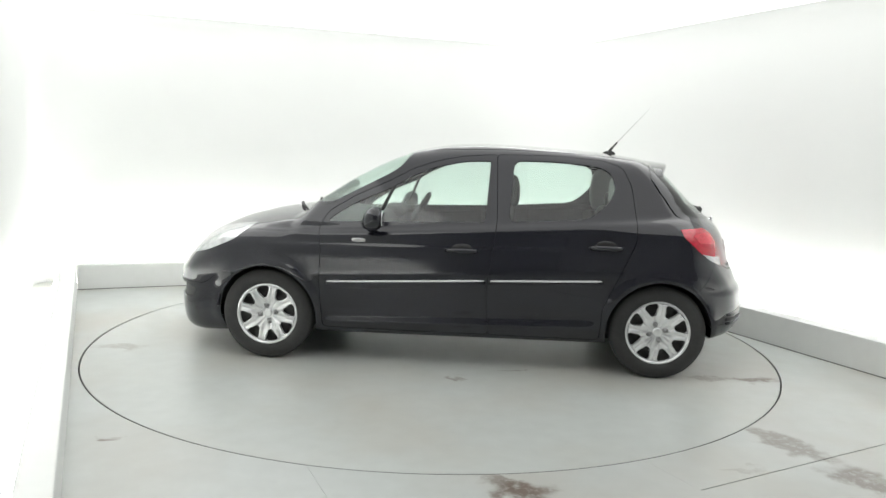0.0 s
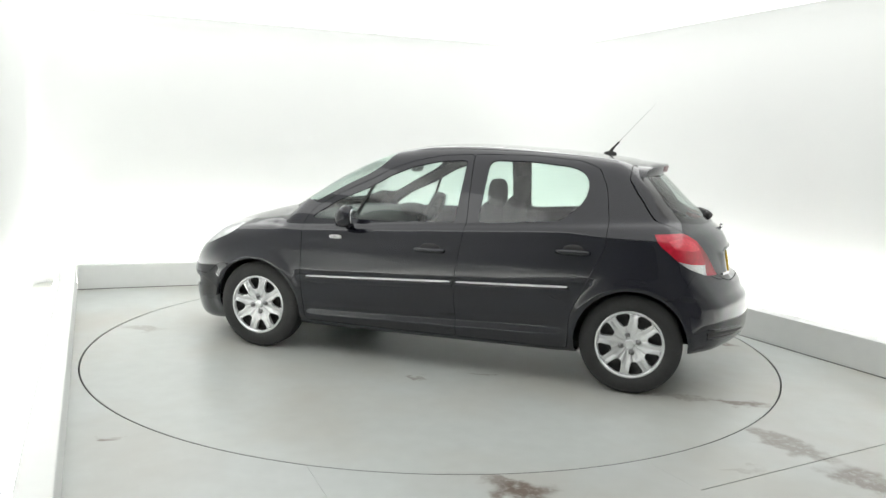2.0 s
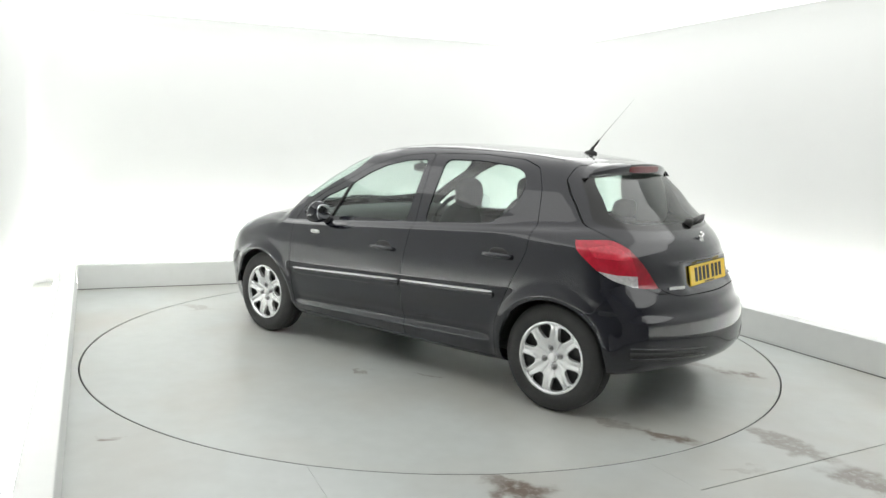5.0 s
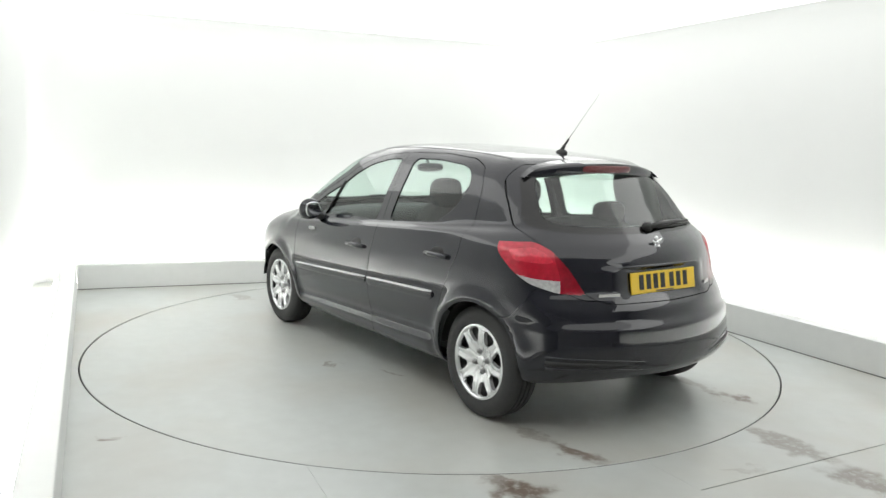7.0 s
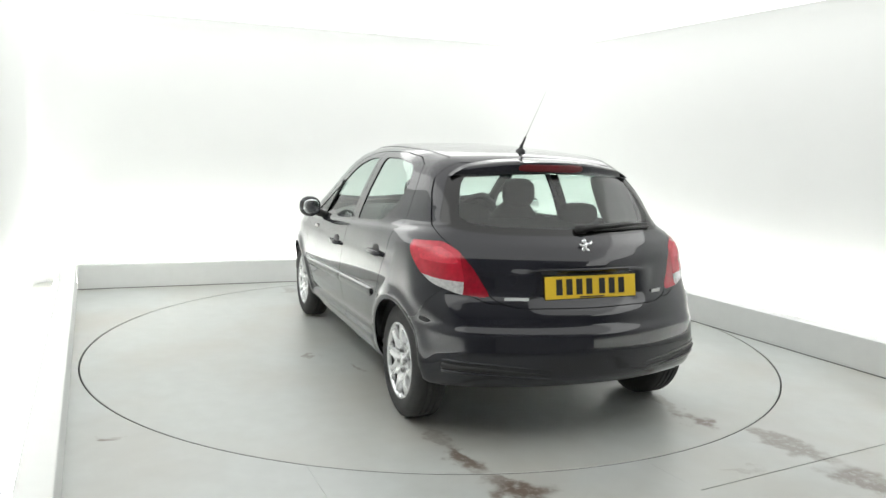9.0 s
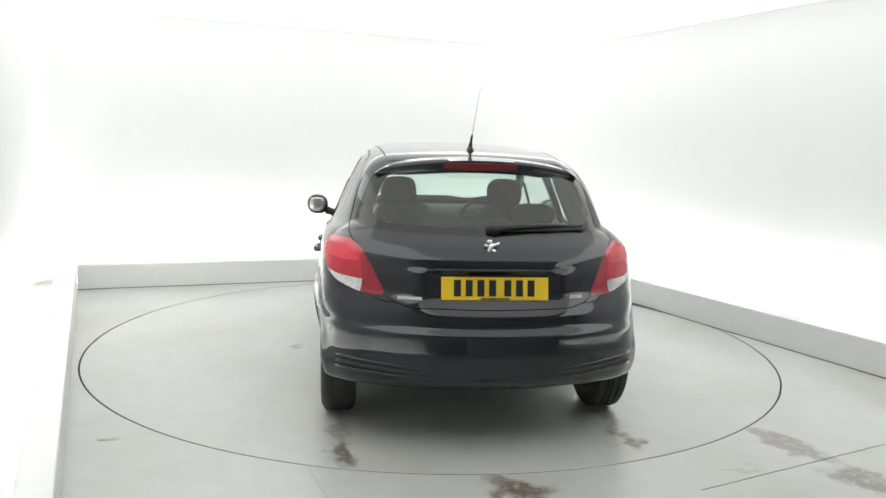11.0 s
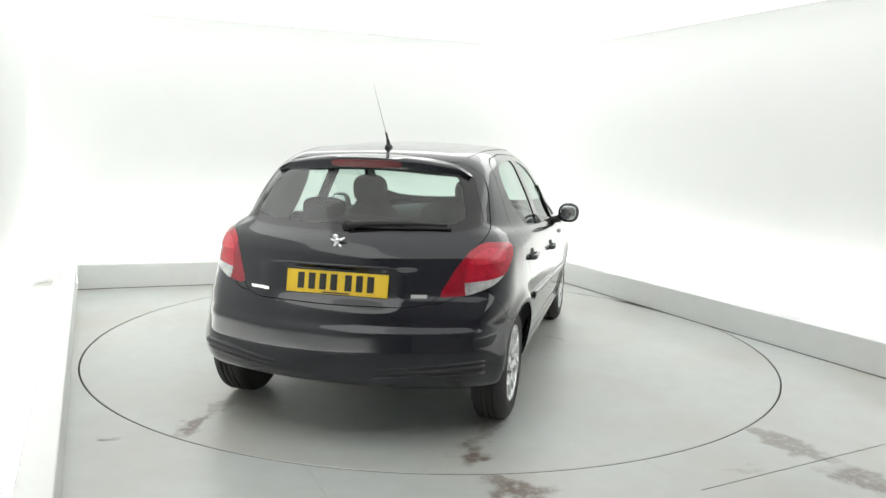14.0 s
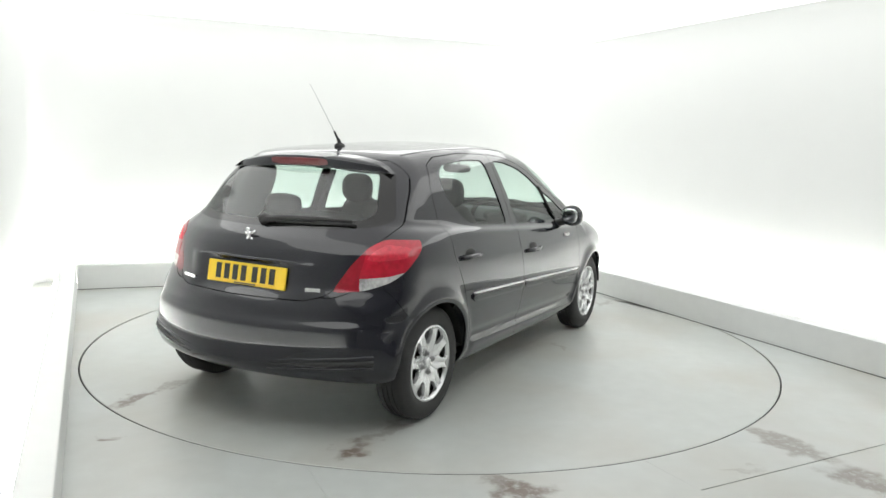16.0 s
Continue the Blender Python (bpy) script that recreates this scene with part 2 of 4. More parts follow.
def upstand(name, a, b, label):
    """One straight length of the low white upstand round the floor."""
    n = seg_out(a, b)
    bm = bmesh.new()
    q = [a, b, b + n * EDGE_T, a + n * EDGE_T]
    prism(bm, [(p.x, p.y) for p in q], -0.02, EDGE_H)
    bmesh.ops.recalc_face_normals(bm, faces=bm.faces)
    o = soften(obj(name, bm, WHITE_EDGE), 40, 0.006)
    return tagged(o, label, "upstand", kind="structure")


def floor_slab(name, poly, label):
    bm = bmesh.new()
    prism(bm, poly, -0.03, 0.0)
    bmesh.ops.recalc_face_normals(bm, faces=bm.faces)
    o = obj(name, bm, FLOOR, False)
    return tagged(o, label, "floor", kind="structure")


def arc(a0, a1, n, r):
    return [(r * math.cos(a0 + (a1 - a0) * i / n), r * math.sin(a0 + (a1 - a0) * i / n)) for i in range(n + 1)]


def build_room():
    gap = 0.0009
    ring = DISC_R + 0.0060
    aA, aB = math.atan2(-2.368, -0.552), math.atan2(-2.19, 1.001)
    tA = Vector((0.138, -0.305)).normalized()
    A_far = Vector((-0.552, -2.368)) + tA * 6.5
    B2 = Vector((1.1735, -2.5125))
    C_far = B2 + Vector((1.146, 0.588)).normalized() * 3.6
    near_r = C_far + RIGHT_DIR * 8
    # the plate in front of the turntable
    nA = Vector((-tA.y, tA.x)) * gap
    A0 = Vector((ring * math.cos(aA), ring * math.sin(aA)))
    dB = Vector((0.17, -0.323)).normalized()
    nB = Vector((-dB.y, dB.x)) * gap
    B0 = Vector((ring * math.cos(aB), ring * math.sin(aB)))
    dC = (C_far - B2).normalized()
    nC = Vector((-dC.y, dC.x)) * 0.003
    front = arc(aB, aA, 40, ring)
    front = [(B0.x - nB.x, B0.y - nB.y)] + front[1:-1] + [(A0.x + nA.x, A0.y + nA.y), (A_far.x + nA.x, A_far.y + nA.y),
             (near_r.x, A_far.y), (near_r.x, near_r.y), (C_far.x - nC.x, C_far.y - nC.y), (B2.x - nC.x, B2.y - nC.y)]
    floor_slab("floor_front", front[::-1], "worn light grey painted floor plate with rust stains")
    around = arc(aA, aB - 2 * math.pi, 200, ring)
    wide = shifted(EDGE_LINE, 1.2)
    main = [(B2.x + nC.x, B2.y + nC.y), (C_far.x + nC.x, C_far.y + nC.y), tuple(wide[3]), tuple(wide[2]), tuple(wide[1]),
            tuple(wide[0]), (A_far.x - nA.x - 1.2, A_far.y), (A_far.x - nA.x, A_far.y), (A0.x - nA.x, A0.y - nA.y)] + around[1:-1] + [(B0.x + nB.x, B0.y + nB.y)]
    floor_slab("floor", main, "worn light grey painted concrete studio floor")
    # sub-floor under the joints
    bm = bmesh.new()
    box(bm, -9, 9, -13, 7, -0.30, -0.20)
    tagged(obj("floor_base", bm, PIT, False), "dark pit floor below the joints", "floor", kind="structure")
    # upstand
    upstand("upstand_left", LEFT_END, BACK_LEFT, "low white painted upstand along the studio floor")
    upstand("upstand_back", BACK_LEFT, CORNER, "low white painted upstand below the white wall")
    upstand("upstand_right", CORNER, RIGHT_END, "low white painted upstand below the white wall")
    for nm, a, b in (("joint_back", BACK_LEFT, CORNER), ("joint_right", CORNER, RIGHT_END)):
        n = seg_out(a, b) * -0.006
        bm = bmesh.new()
        prism(bm, [(p.x, p.y) for p in (a + n, b + n, b - n, a - n)], -0.01, 0.005)
        bmesh.ops.recalc_face_normals(bm, faces=bm.faces)
        tagged(obj(nm, bm, SEAL, False), "thin dark sealant joint at the foot of the upstand", "joint", kind="structure")
    # walls: one white sheet with rounded corners behind the upstand
    nl, nb = seg_out(LEFT_END, BACK_LEFT), seg_out(BACK_LEFT, CORNER)
    line = shifted(EDGE_LINE, 0.62)
    # unseen stretch past the camera, added to even out the bumper's reflections
    line[0] = BACK_LEFT + LEFT_DIR * 10.2 + nl * 0.45
    along = (BACK_LEFT - LEFT_END).normalized()
    line[1] = BACK_LEFT + nl * 0.45 + along * 0.62
    fine = []
    for i in (1, 2):
        p, a, b = line[i], line[i - 1], line[i + 1]
        r = 0.35 if i == 1 else 1.1
        s, e = p + (a - p).normalized() * r, p + (b - p).normalized() * r
        fine.append([s * (1 - t) ** 2 + p * 2 * t * (1 - t) + e * t * t for t in [k / 16 for k in range(17)]])
    way = [line[0]] + fine[0] + fine[1] + [line[3]]
    outer = shifted(way, 0.12)
    bm = bmesh.new()
    prof = [(0.0, 0.0), (0.0, 1.0), (0.0, 2.0), (0.0, 2.45), (0.012, 2.60), (0.05, 2.70)]
    cols = []
    for p, q in zip(way, outer):
        n = (p - q).normalized()
        cols.append([bm.verts.new((p.x + n.x * d, p.y + n.y * d, z - 0.03)) for d, z in prof])
    for a, b in zip(cols, cols[1:]):
        for j in range(len(prof) - 1):
            bm.faces.new((a[j], b[j], b[j + 1], a[j + 1]))
    bmesh.ops.recalc_face_normals(bm, faces=bm.faces)
    w = thicken(obj("wall_white", bm, WHITE), 0.12, 0, False)
    tagged(w, "seamless white painted studio wall with rounded corners", "wall", kind="structure")
    # unseen walls behind the camera, without lamps, added to close the hall and fill the car's reflections
    bm2 = bmesh.new()
    box(bm2, -9, 9, -8.4, -8.2, -0.03, 4.2)
    tagged(obj("wall_behind", bm2, DARK_WALL, False), "plain grey unseen wall added behind the studio for fill", "wall", kind="structure")
    for nm, x0, x1 in (("wall_side_left", -9.2, -9.0), ("wall_side_right", 9.0, 9.2)):
        bm2 = bmesh.new()
        box(bm2, x0, x1, -10.2, 7.0, -0.03, 4.2)
        tagged(obj(nm, bm2, DARK_WALL, False), "plain grey unseen side wall added to close the hall", "wall", kind="structure")
    # white ceiling over the turntable with an added glow, brighter light boxes along its edges, dark roof over all
    bm = bmesh.new()
    lid = shifted(EDGE_LINE, 0.62)
    poly = [(p.x, p.y) for p in (lid[1], lid[2], lid[2] + (lid[3] - lid[2]) * 0.66, lid[1] + (lid[0] - lid[1]) * 0.85)]
    prism(bm, poly[::-1], 2.670, 2.75)
    bmesh.ops.recalc_face_normals(bm, faces=bm.faces)
    tagged(obj("ceiling_panel", bm, PANEL, False), "white ceiling above the turntable with an added glow", "ceiling", kind="structure")
    far_side, near_side = shifted(EDGE_LINE, 0.46), shifted(EDGE_LINE, -0.70)
    for i, tag in enumerate(("left", "back", "right")):
        a, b, c, d = far_side[i], far_side[i + 1], near_side[i + 1], near_side[i]
        if i == 0:
            a, d = b + (a - b) * 0.85, c + (d - c) * 0.85
        elif i == 2:
            b, c = a + (b - a) * 0.66, d + (c - d) * 0.66
        bm = bmesh.new()
        prism(bm, [(p.x, p.y) for p in (d, c, b, a)], 2.640, 2.668)
        bmesh.ops.recalc_face_normals(bm, faces=bm.faces)
        tagged(obj("ceiling_light_" + tag, bm, GLOW, False), "long white lit ceiling diffuser along the wall", "ceiling light", kind="structure")
    # unseen roof, added to bounce spill light back
    bm = bmesh.new()
    box(bm, -9.2, 9.2, -10.4, 7.2, 4.2, 4.3)
    tagged(obj("ceiling", bm, DARK_WALL, False), "grey unseen roof added above the ceiling for fill", "ceiling", kind="structure")
    # strip lights in the trough
    mid = shifted(EDGE_LINE, EDGE_T + 0.045)
    # the left run is added only to brighten the left wall
    for a, b in ((mid[0], mid[1]), (mid[1], mid[2]), (mid[2], mid[3])):
        m = (b - a)
        count = max(1, round(m.length / 1.6))
        for k in range(count):
            p, q = a + m * (k + 0.04) / count, a + m * (k + 0.96) / count
            bm = bmesh.new()
            tube(bm, [(p.x, p.y, 0.06), (q.x, q.y, 0.06)], 0.025, 8)
            st = obj("strip_light", bm, STRIP)
            tagged(st, "white fluorescent strip light lying behind the upstand", "strip light", "strip lights", "thing")
            bm = bmesh.new()
            dd = (q - p).normalized()
            nn = Vector((-dd.y, dd.x)) * 0.03
            prism(bm, [((p + nn).x, (p + nn).y), ((p - nn).x, (p - nn).y), ((q - nn).x, (q - nn).y), ((q + nn).x, (q + nn).y)], 0.0, 0.035)
            bmesh.ops.recalc_face_normals(bm, faces=bm.faces)
            part("lamp_base", bm, WHITE_EDGE, st, "white metal lamp base", False)


def build_turntable():
    bm = bmesh.new()
    lathe(bm, [(0.0, 0.0), (1.2, 0.0), (DISC_R - 0.008, 0.0), (DISC_R - 0.004, -0.003), (DISC_R - 0.004, -0.06), (0.0, -0.06)], 256, "Z", False)
    o = obj("turntable", bm, DISC)
    o.data.set_sharp_from_angle(angle=radians(20))
    bm = bmesh.new()
    lathe(bm, [(DISC_R - 0.0035, -0.002), (DISC_R - 0.0015, -0.004), (DISC_R - 0.0015, -0.06), (DISC_R - 0.0035, -0.06)], 256, "Z")
    part("rim", bm, STEEL, o, "thin dark steel rim", False)
    return tagged(o, "large round grey painted turntable with rusty tyre stains", "turntable")


# ---------- the car ----------
# car space: x forward, y to its left, z up, the origin on the floor midway between the axles
AXLE, TYRE_R, HUB_Y = 1.27, 0.302, 0.728


class Curve:
    """A smoothed curve through a few knots."""

    def __init__(self, knots, blur):
        ks = sorted(knots)
        self.x = np.arange(ks[0][0] - 0.5, ks[-1][0] + 0.5, 0.005)
        xs, ys = [k[0] for k in ks], [k[1] for k in ks]
        s0 = (ys[1] - ys[0]) / (xs[1] - xs[0])
        s1 = (ys[-1] - ys[-2]) / (xs[-1] - xs[-2])
        y = np.interp(self.x, xs, ys)
        y = np.where(self.x < xs[0], ys[0] + s0 * (self.x - xs[0]), np.where(self.x > xs[-1], ys[-1] + s1 * (self.x - xs[-1]), y))
        k = np.exp(-0.5 * (np.arange(-60, 61) * 0.005 / blur) ** 2)
        pad = np.concatenate([y[0] - s0 * 0.005 * np.arange(60, 0, -1), y, y[-1] + s1 * 0.005 * np.arange(1, 61)])
        self.y = np.convolve(pad, k / k.sum(), "valid")
        self.d = np.gradient(self.y, 0.005)

    def __call__(self, v):
        return np.interp(v, self.x, self.y)

    def slope(self, v):
        return np.interp(v, self.x, self.d)


TOP = Curve([(2.12, 0.58), (1.97, 0.70), (1.85, 0.800), (1.63, 0.895), (1.41, 0.952), (1.17, 0.992), (1.06, 1.014), (1.02, 1.040), (0.765, 1.212),
             (0.555, 1.326), (0.346, 1.411), (0.138, 1.453), (-0.07, 1.464), (-0.28, 1.463), (-0.48, 1.454), (-0.69, 1.443), (-0.89, 1.429),
             (-1.09, 1.407), (-1.30, 1.376), (-1.5, 1.345)], 0.035)
REAR = Curve([(0.10, -1.70), (0.20, -1.84), (0.27, -1.91), (0.35, -1.945), (0.46, -1.950), (0.555, -1.938), (0.585, -1.908), (0.64, -1.888), (0.70, -1.860),
              (0.74, -1.835), (0.82, -1.815), (0.90, -1.785), (0.955, -1.745), (1.0, -1.690), (1.12, -1.545), (1.28, -1.385), (1.36, -1.310), (1.42, -1.26)], 0.010)
NOSE = Curve([(0.05, 1.99), (0.12, 2.045), (0.20, 2.075), (0.32, 2.085), (0.44, 2.08), (0.47, 2.10), (0.56, 2.085), (0.64, 2.05), (0.75, 1.98), (0.9, 1.85)], 0.018)
WIDE = Curve([(0.10, 0.73), (0.20, 0.775), (0.30, 0.815), (0.45, 0.846), (0.56, 0.862), (0.62, 0.866), (0.66, 0.8645), (0.70, 0.861), (0.75, 0.8555), (0.80, 0.848), (0.85, 0.839), (0.90, 0.830),
              (0.925, 0.824), (0.938, 0.814), (0.956, 0.786), (0.975, 0.778), (1.05, 0.750), (1.15, 0.709), (1.30, 0.636), (1.40, 0.58), (1.5, 0.515)], 0.007)
TAPER = Curve([(2.1, -0.30), (1.95, -0.15), (1.8, -0.115), (1.6, -0.055), (1.25, -0.012), (0.6, 0.0), (-0.8, 0.0), (-1.2, -0.008), (-1.5, -0.040), (-1.7, -0.095),
               (-1.95, -0.19)], 0.06)
SILL = Curve([(2.1, 0.13), (1.8, 0.12), (1.55, 0.15), (1.3, 0.18), (0.9, 0.19), (-0.9, 0.205), (-1.3, 0.22), (-1.6, 0.265), (-1.95, 0.295)], 0.04)


def step(a, b, v):
    t = np.clip((v - a) / (b - a), 0, 1)
    return t * t * (3 - 2 * t)


def smax(a, b, k):
    h = np.clip(0.5 + 0.5 * (a - b) / k, 0, 1)
    return b * (1 - h) + a * h + k * h * (1 - h)


def body_field(x, y, z):
    """Below zero inside the car's outer skin (y to one side)."""
    ay = np.abs(y)
    up = step(0.92, 1.05, z)
    # belt line and shoulder crease climb towards the rear
    cx = np.clip(x, -1.35, 0.95)
    high = step(0.72, 0.90, z)
    zz = z + (0.065 * cx + 0.02) * high + 0.035 * cx * step(0.50, 0.60, z) * (1 - high)
    w = WIDE(zz) + TAPER(x) - up * (0.075 * step(-0.7, -1.5, x) + 0.02 * step(0.2, 0.9, x))
    # flared arches and the lower door crease
    for cx in (AXLE, -AXLE):
        r = np.hypot(x - cx, z - 0.30)
        w = w + 0.019 * np.exp(-((r - 0.348) / 0.040) ** 2) * step(0.14, 0.3, z)
    ledge = 0.802 - 0.012 * x
    w = w + 0.0045 * step(ledge + 0.013, ledge - 0.013, z) * step(1.35, 1.1, x) * (0.45 + 0.55 * step(0.0, 0.6, x)) * step(-1.25, -1.0, x) * step(0.64, 0.74, z)
    crease = 0.312 - 0.032 * x
    mid = step(-0.92, -0.80, x) * step(0.95, 0.85, x)
    w = w + 0.014 * mid * step(crease + 0.022, crease - 0.022, z) - 0.010 * mid * np.exp(-((z - crease - 0.04) / 0.03) ** 2)
    w = w + 0.045 * step(-1.42, -1.60, x) * step(0.55, 0.35, z)
    fy = (ay - w) * (1 - 0.12 * up)
    crown = (0.036 - 0.020 * step(0.0, 0.5, x) + 0.044 * step(0.95, 1.15, x)) * (ay / 0.6) ** 2
    s = TOP.slope(x)
    fz = (z - TOP(x) + crown) / np.sqrt(1 + s * s)
    bend = 0.40 + 0.03 * step(0.60, 0.72, z) - 0.12 * step(0.95, 1.2, z)
    rx = REAR(z) + bend * ay * ay
    # plate recess and bumper slots
    dip = step(0.44, 0.285, ay + 0.30 * (0.835 - z)) * step(0.640, 0.735, z) * step(0.856, 0.824, z)
    rx = rx * (1 - dip) + dip * (-1.786 + 0.17 * (z - 0.762))
    s = REAR.slope(z)
    fr = (rx - x) / np.sqrt(1 + s * s + (2 * bend * ay) ** 2)
    nx = NOSE(z) - 0.42 * ay * ay
    ff = (x - nx) / np.sqrt(1 + (0.84 * ay) ** 2)
    fb = SILL(x) - z
    f = smax(fy, fz, 0.11 - 0.045 * step(0.25, 0.5, x) * step(1.1, 0.95, x))
    f = smax(f, fr, 0.10)
    f = smax(f, ff, 0.14)
    return smax(f, fb, 0.05)


def side_y(x, z):
    """Half-width of the skin at the places (x, z) of the flank."""
    lo, hi = 0.2, 1.1
    for _ in range(30):
        mid = (lo + hi) / 2
        if float(body_field(np.array(x), np.array(mid), np.array(z))) < 0:
            lo = mid
        else:
            hi = mid
    return lo


def rear_x(y, z):
    lo, hi = -1.0, -2.3
    for _ in range(30):
        mid = (lo + hi) / 2
        if float(body_field(np.array(mid), np.array(y), np.array(z))) < 0:
            lo = mid
        else:
            hi = mid
    return lo


def top_z(x, y):
    lo, hi = 0.6, 1.8
    for _ in range(30):
        mid = (lo + hi) / 2
        if float(body_field(np.array(x), np.array(y), np.array(mid))) < 0:
            lo = mid
        else:
            hi = mid
    return lo


def half_shell():
    """The left half of the skin, found along rays from a spine inside the car."""
    spine = [(-1.05, radians(180 - 90 * (i / 56))) for i in range(56)]
    spine += [(-1.05 + 2.30 * i / 125, radians(90)) for i in range(125)]
    spine += [(1.25, radians(90 - 90 * (i / 36))) for i in range(37)]
    el = np.radians(np.concatenate([np.linspace(-90, -42, 22, endpoint=False), np.linspace(-42, 42, 124, endpoint=False), np.linspace(42, 90, 50)]))
    sx = np.array([s[0] for s in spine])[:, None]
    az = np.array([s[1] for s in spine])[:, None]
    sz = np.interp(sx, [-1.05, 0.0, 1.25], [0.66, 0.66, 0.50])
    dx, dy, dz = np.cos(az) * np.cos(el), np.sin(az) * np.cos(el), np.sin(el) + 0 * az
    dy = np.abs(dy)
    lo, hi = np.zeros_like(dx), np.full_like(dx, 2.2)
    for _ in range(36):
        m = (lo + hi) / 2
        inside = body_field(sx + m * dx, m * dy, sz + m * dz) < 0
        lo, hi = np.where(inside, m, lo), np.where(inside, hi, m)
    px, py, pz = sx + lo * dx, lo * dy, sz + lo * dz
    py[np.abs(py) < 1e-6] = 0
    bm = bmesh.new()
    rows, cols = px.shape
    grid = [[bm.verts.new((px[i, j], py[i, j], pz[i, j])) for j in range(cols)] for i in range(rows)]
    for i in range(rows - 1):
        for j in range(cols - 1):
            bm.faces.new((grid[i][j], grid[i][j + 1], grid[i + 1][j + 1], grid[i + 1][j]))
    bmesh.ops.remove_doubles(bm, verts=bm.verts, dist=1e-5)
    bmesh.ops.recalc_face_normals(bm, faces=bm.faces)
    c = sum((f.normal.dot(f.calc_center_median() - Vector((0, 0, 0.7))) for f in bm.faces))
    if c < 0:
        bmesh.ops.reverse_faces(bm, faces=bm.faces)
    return bm


def poly_sd(px, py, poly):
    """Signed distance to a polygon, below zero inside."""
    p = np.array(poly, float)
    d = np.full(px.shape, 1e9)
    inside = np.zeros(px.shape, bool)
    for (ax, ay), (bx, by) in zip(p, np.roll(p, -1, 0)):
        ex, ey = bx - ax, by - ay
        wx, wy = px - ax, py - ay
        t = np.clip((wx * ex + wy * ey) / (ex * ex + ey * ey), 0, 1)
        d = np.minimum(d, np.hypot(wx - ex * t, wy - ey * t))
        c = (ay > py) != (by > py)
        with np.errstate(divide="ignore", invalid="ignore"):
            xi = ax + (py - ay) * ex / (ey if ey else 1e-12)
        inside ^= c & (px < xi)
    return np.where(inside, -d, d)


def rounded(poly, r):
    """A distance whose zero line is the polygon with rounded corners."""
    p = [Vector(q) for q in poly]
    out = []
    n = len(p)
    for i in range(n):
        a, b, c = p[i - 1], p[i], p[(i + 1) % n]
        ra = min(r, 0.45 * (a - b).length)
        rc = min(r, 0.45 * (c - b).length)
        s, e = b + (a - b).normalized() * ra, b + (c - b).normalized() * rc
        out += [s * (1 - t) ** 2 + b * 2 * t * (1 - t) + e * t * t for t in (0, 0.25, 0.5, 0.75, 1)]
    return [(v.x, v.y) for v in out]


def coords(items):
    a = np.array([tuple(v) for v in items])
    return a[:, 0], a[:, 1], a[:, 2]


def cut(bm, field):
    """Cut the mesh along the zero line of a field over x, y, z."""
    bm.verts.ensure_lookup_table()
    verts = list(bm.verts)
    val = field(*coords([v.co for v in verts]))
    for i, v in enumerate(verts):
        v.index = i
    close = np.abs(val) < 0.035
    many = [f for f in bm.faces if len(f.verts) > 3 and any(close[v.index] for v in f.verts)]
    bmesh.ops.triangulate(bm, faces=many)
    verts = list(bm.verts)
    val = field(*coords([v.co for v in verts]))
    val[np.abs(val) < 2e-4] = 0
    for i, v in enumerate(verts):
        v.index = i
    marked = set(verts[i] for i in np.nonzero(val == 0)[0])
    near = np.abs(val) < 0.2
    for e in list(bm.edges):
        a, b = e.verts
        i, j = a.index, b.index
        if near[i] and val[i] * val[j] < 0:
            _, nv = bmesh.utils.edge_split(e, a, val[i] / (val[i] - val[j]))
            marked.add(nv)
    faces = set(f for v in marked for f in v.link_faces)
    for f in faces:
        on = [v for v in f.verts if v in marked]
        if len(on) == 2 and not any(e.other_vert(on[0]) is on[1] for e in on[0].link_edges):
            bmesh.utils.face_split(f, on[0], on[1])
    bm.verts.index_update()


def keep(bm, flags, mirror):
    """A new mesh of the flagged faces: the left side (0), the right side (1), or both halves joined (2)."""
    out = bmesh.new()
    for side in ((1,), (-1,), (1, -1))[mirror]:
        made = {}
        for f, k in zip(bm.faces, flags):
            if k:
                vs = []
                for v in f.verts:
                    if v not in made:
                        made[v] = out.verts.new((v.co.x, v.co.y * side, v.co.z))
                    vs.append(made[v])
                out.faces.new(vs if side > 0 else vs[::-1])
    bmesh.ops.remove_doubles(out, verts=out.verts, dist=2e-5)
    return out


FRONT_DOOR = rounded([(0.895, 0.235), (0.912, 0.533), (0.905, 0.756), (0.93, 0.90), (0.87, 1.0), (0.70, 1.105), (0.484, 1.205), (0.339, 1.285), (0.193, 1.338),
                      (0.0, 1.378), (-0.21, 1.392), (-0.228, 0.97), (-0.178, 0.58), (-0.19, 0.235)], 0.03)
REAR_DOOR = rounded([(-0.19, 0.235), (-0.178, 0.58), (-0.228, 0.97), (-0.21, 1.392), (-0.60, 1.395), (-0.90, 1.372), (-1.02, 1.33), (-1.075, 1.215), (-1.105, 1.01),
                     (-1.10, 0.873), (-0.983, 0.616), (-0.91, 0.45), (-0.90, 0.235)], 0.03)
FRONT_PANE = rounded([(0.875, 0.930), (0.85, 0.962), (0.70, 1.058), (0.484, 1.152), (0.339, 1.238), (0.193, 1.300), (0.012, 1.341), (-0.170, 1.352), (-0.150, 0.960)], 0.03)
REAR_PANE = rounded([(-0.300, 0.966), (-0.325, 1.358), (-0.60, 1.358), (-0.86, 1.335), (-0.945, 1.295), (-0.975, 1.203), (-0.93, 1.105), (-0.81, 1.005)], 0.05)
TAIL_LAMP = rounded([(0.41, 0.962), (0.60, 0.970), (0.69, 0.928), (0.772, 0.848), (0.868, 0.715), (0.72, 0.726), (0.585, 0.768), (0.50, 0.822), (0.415, 0.91)], 0.03)
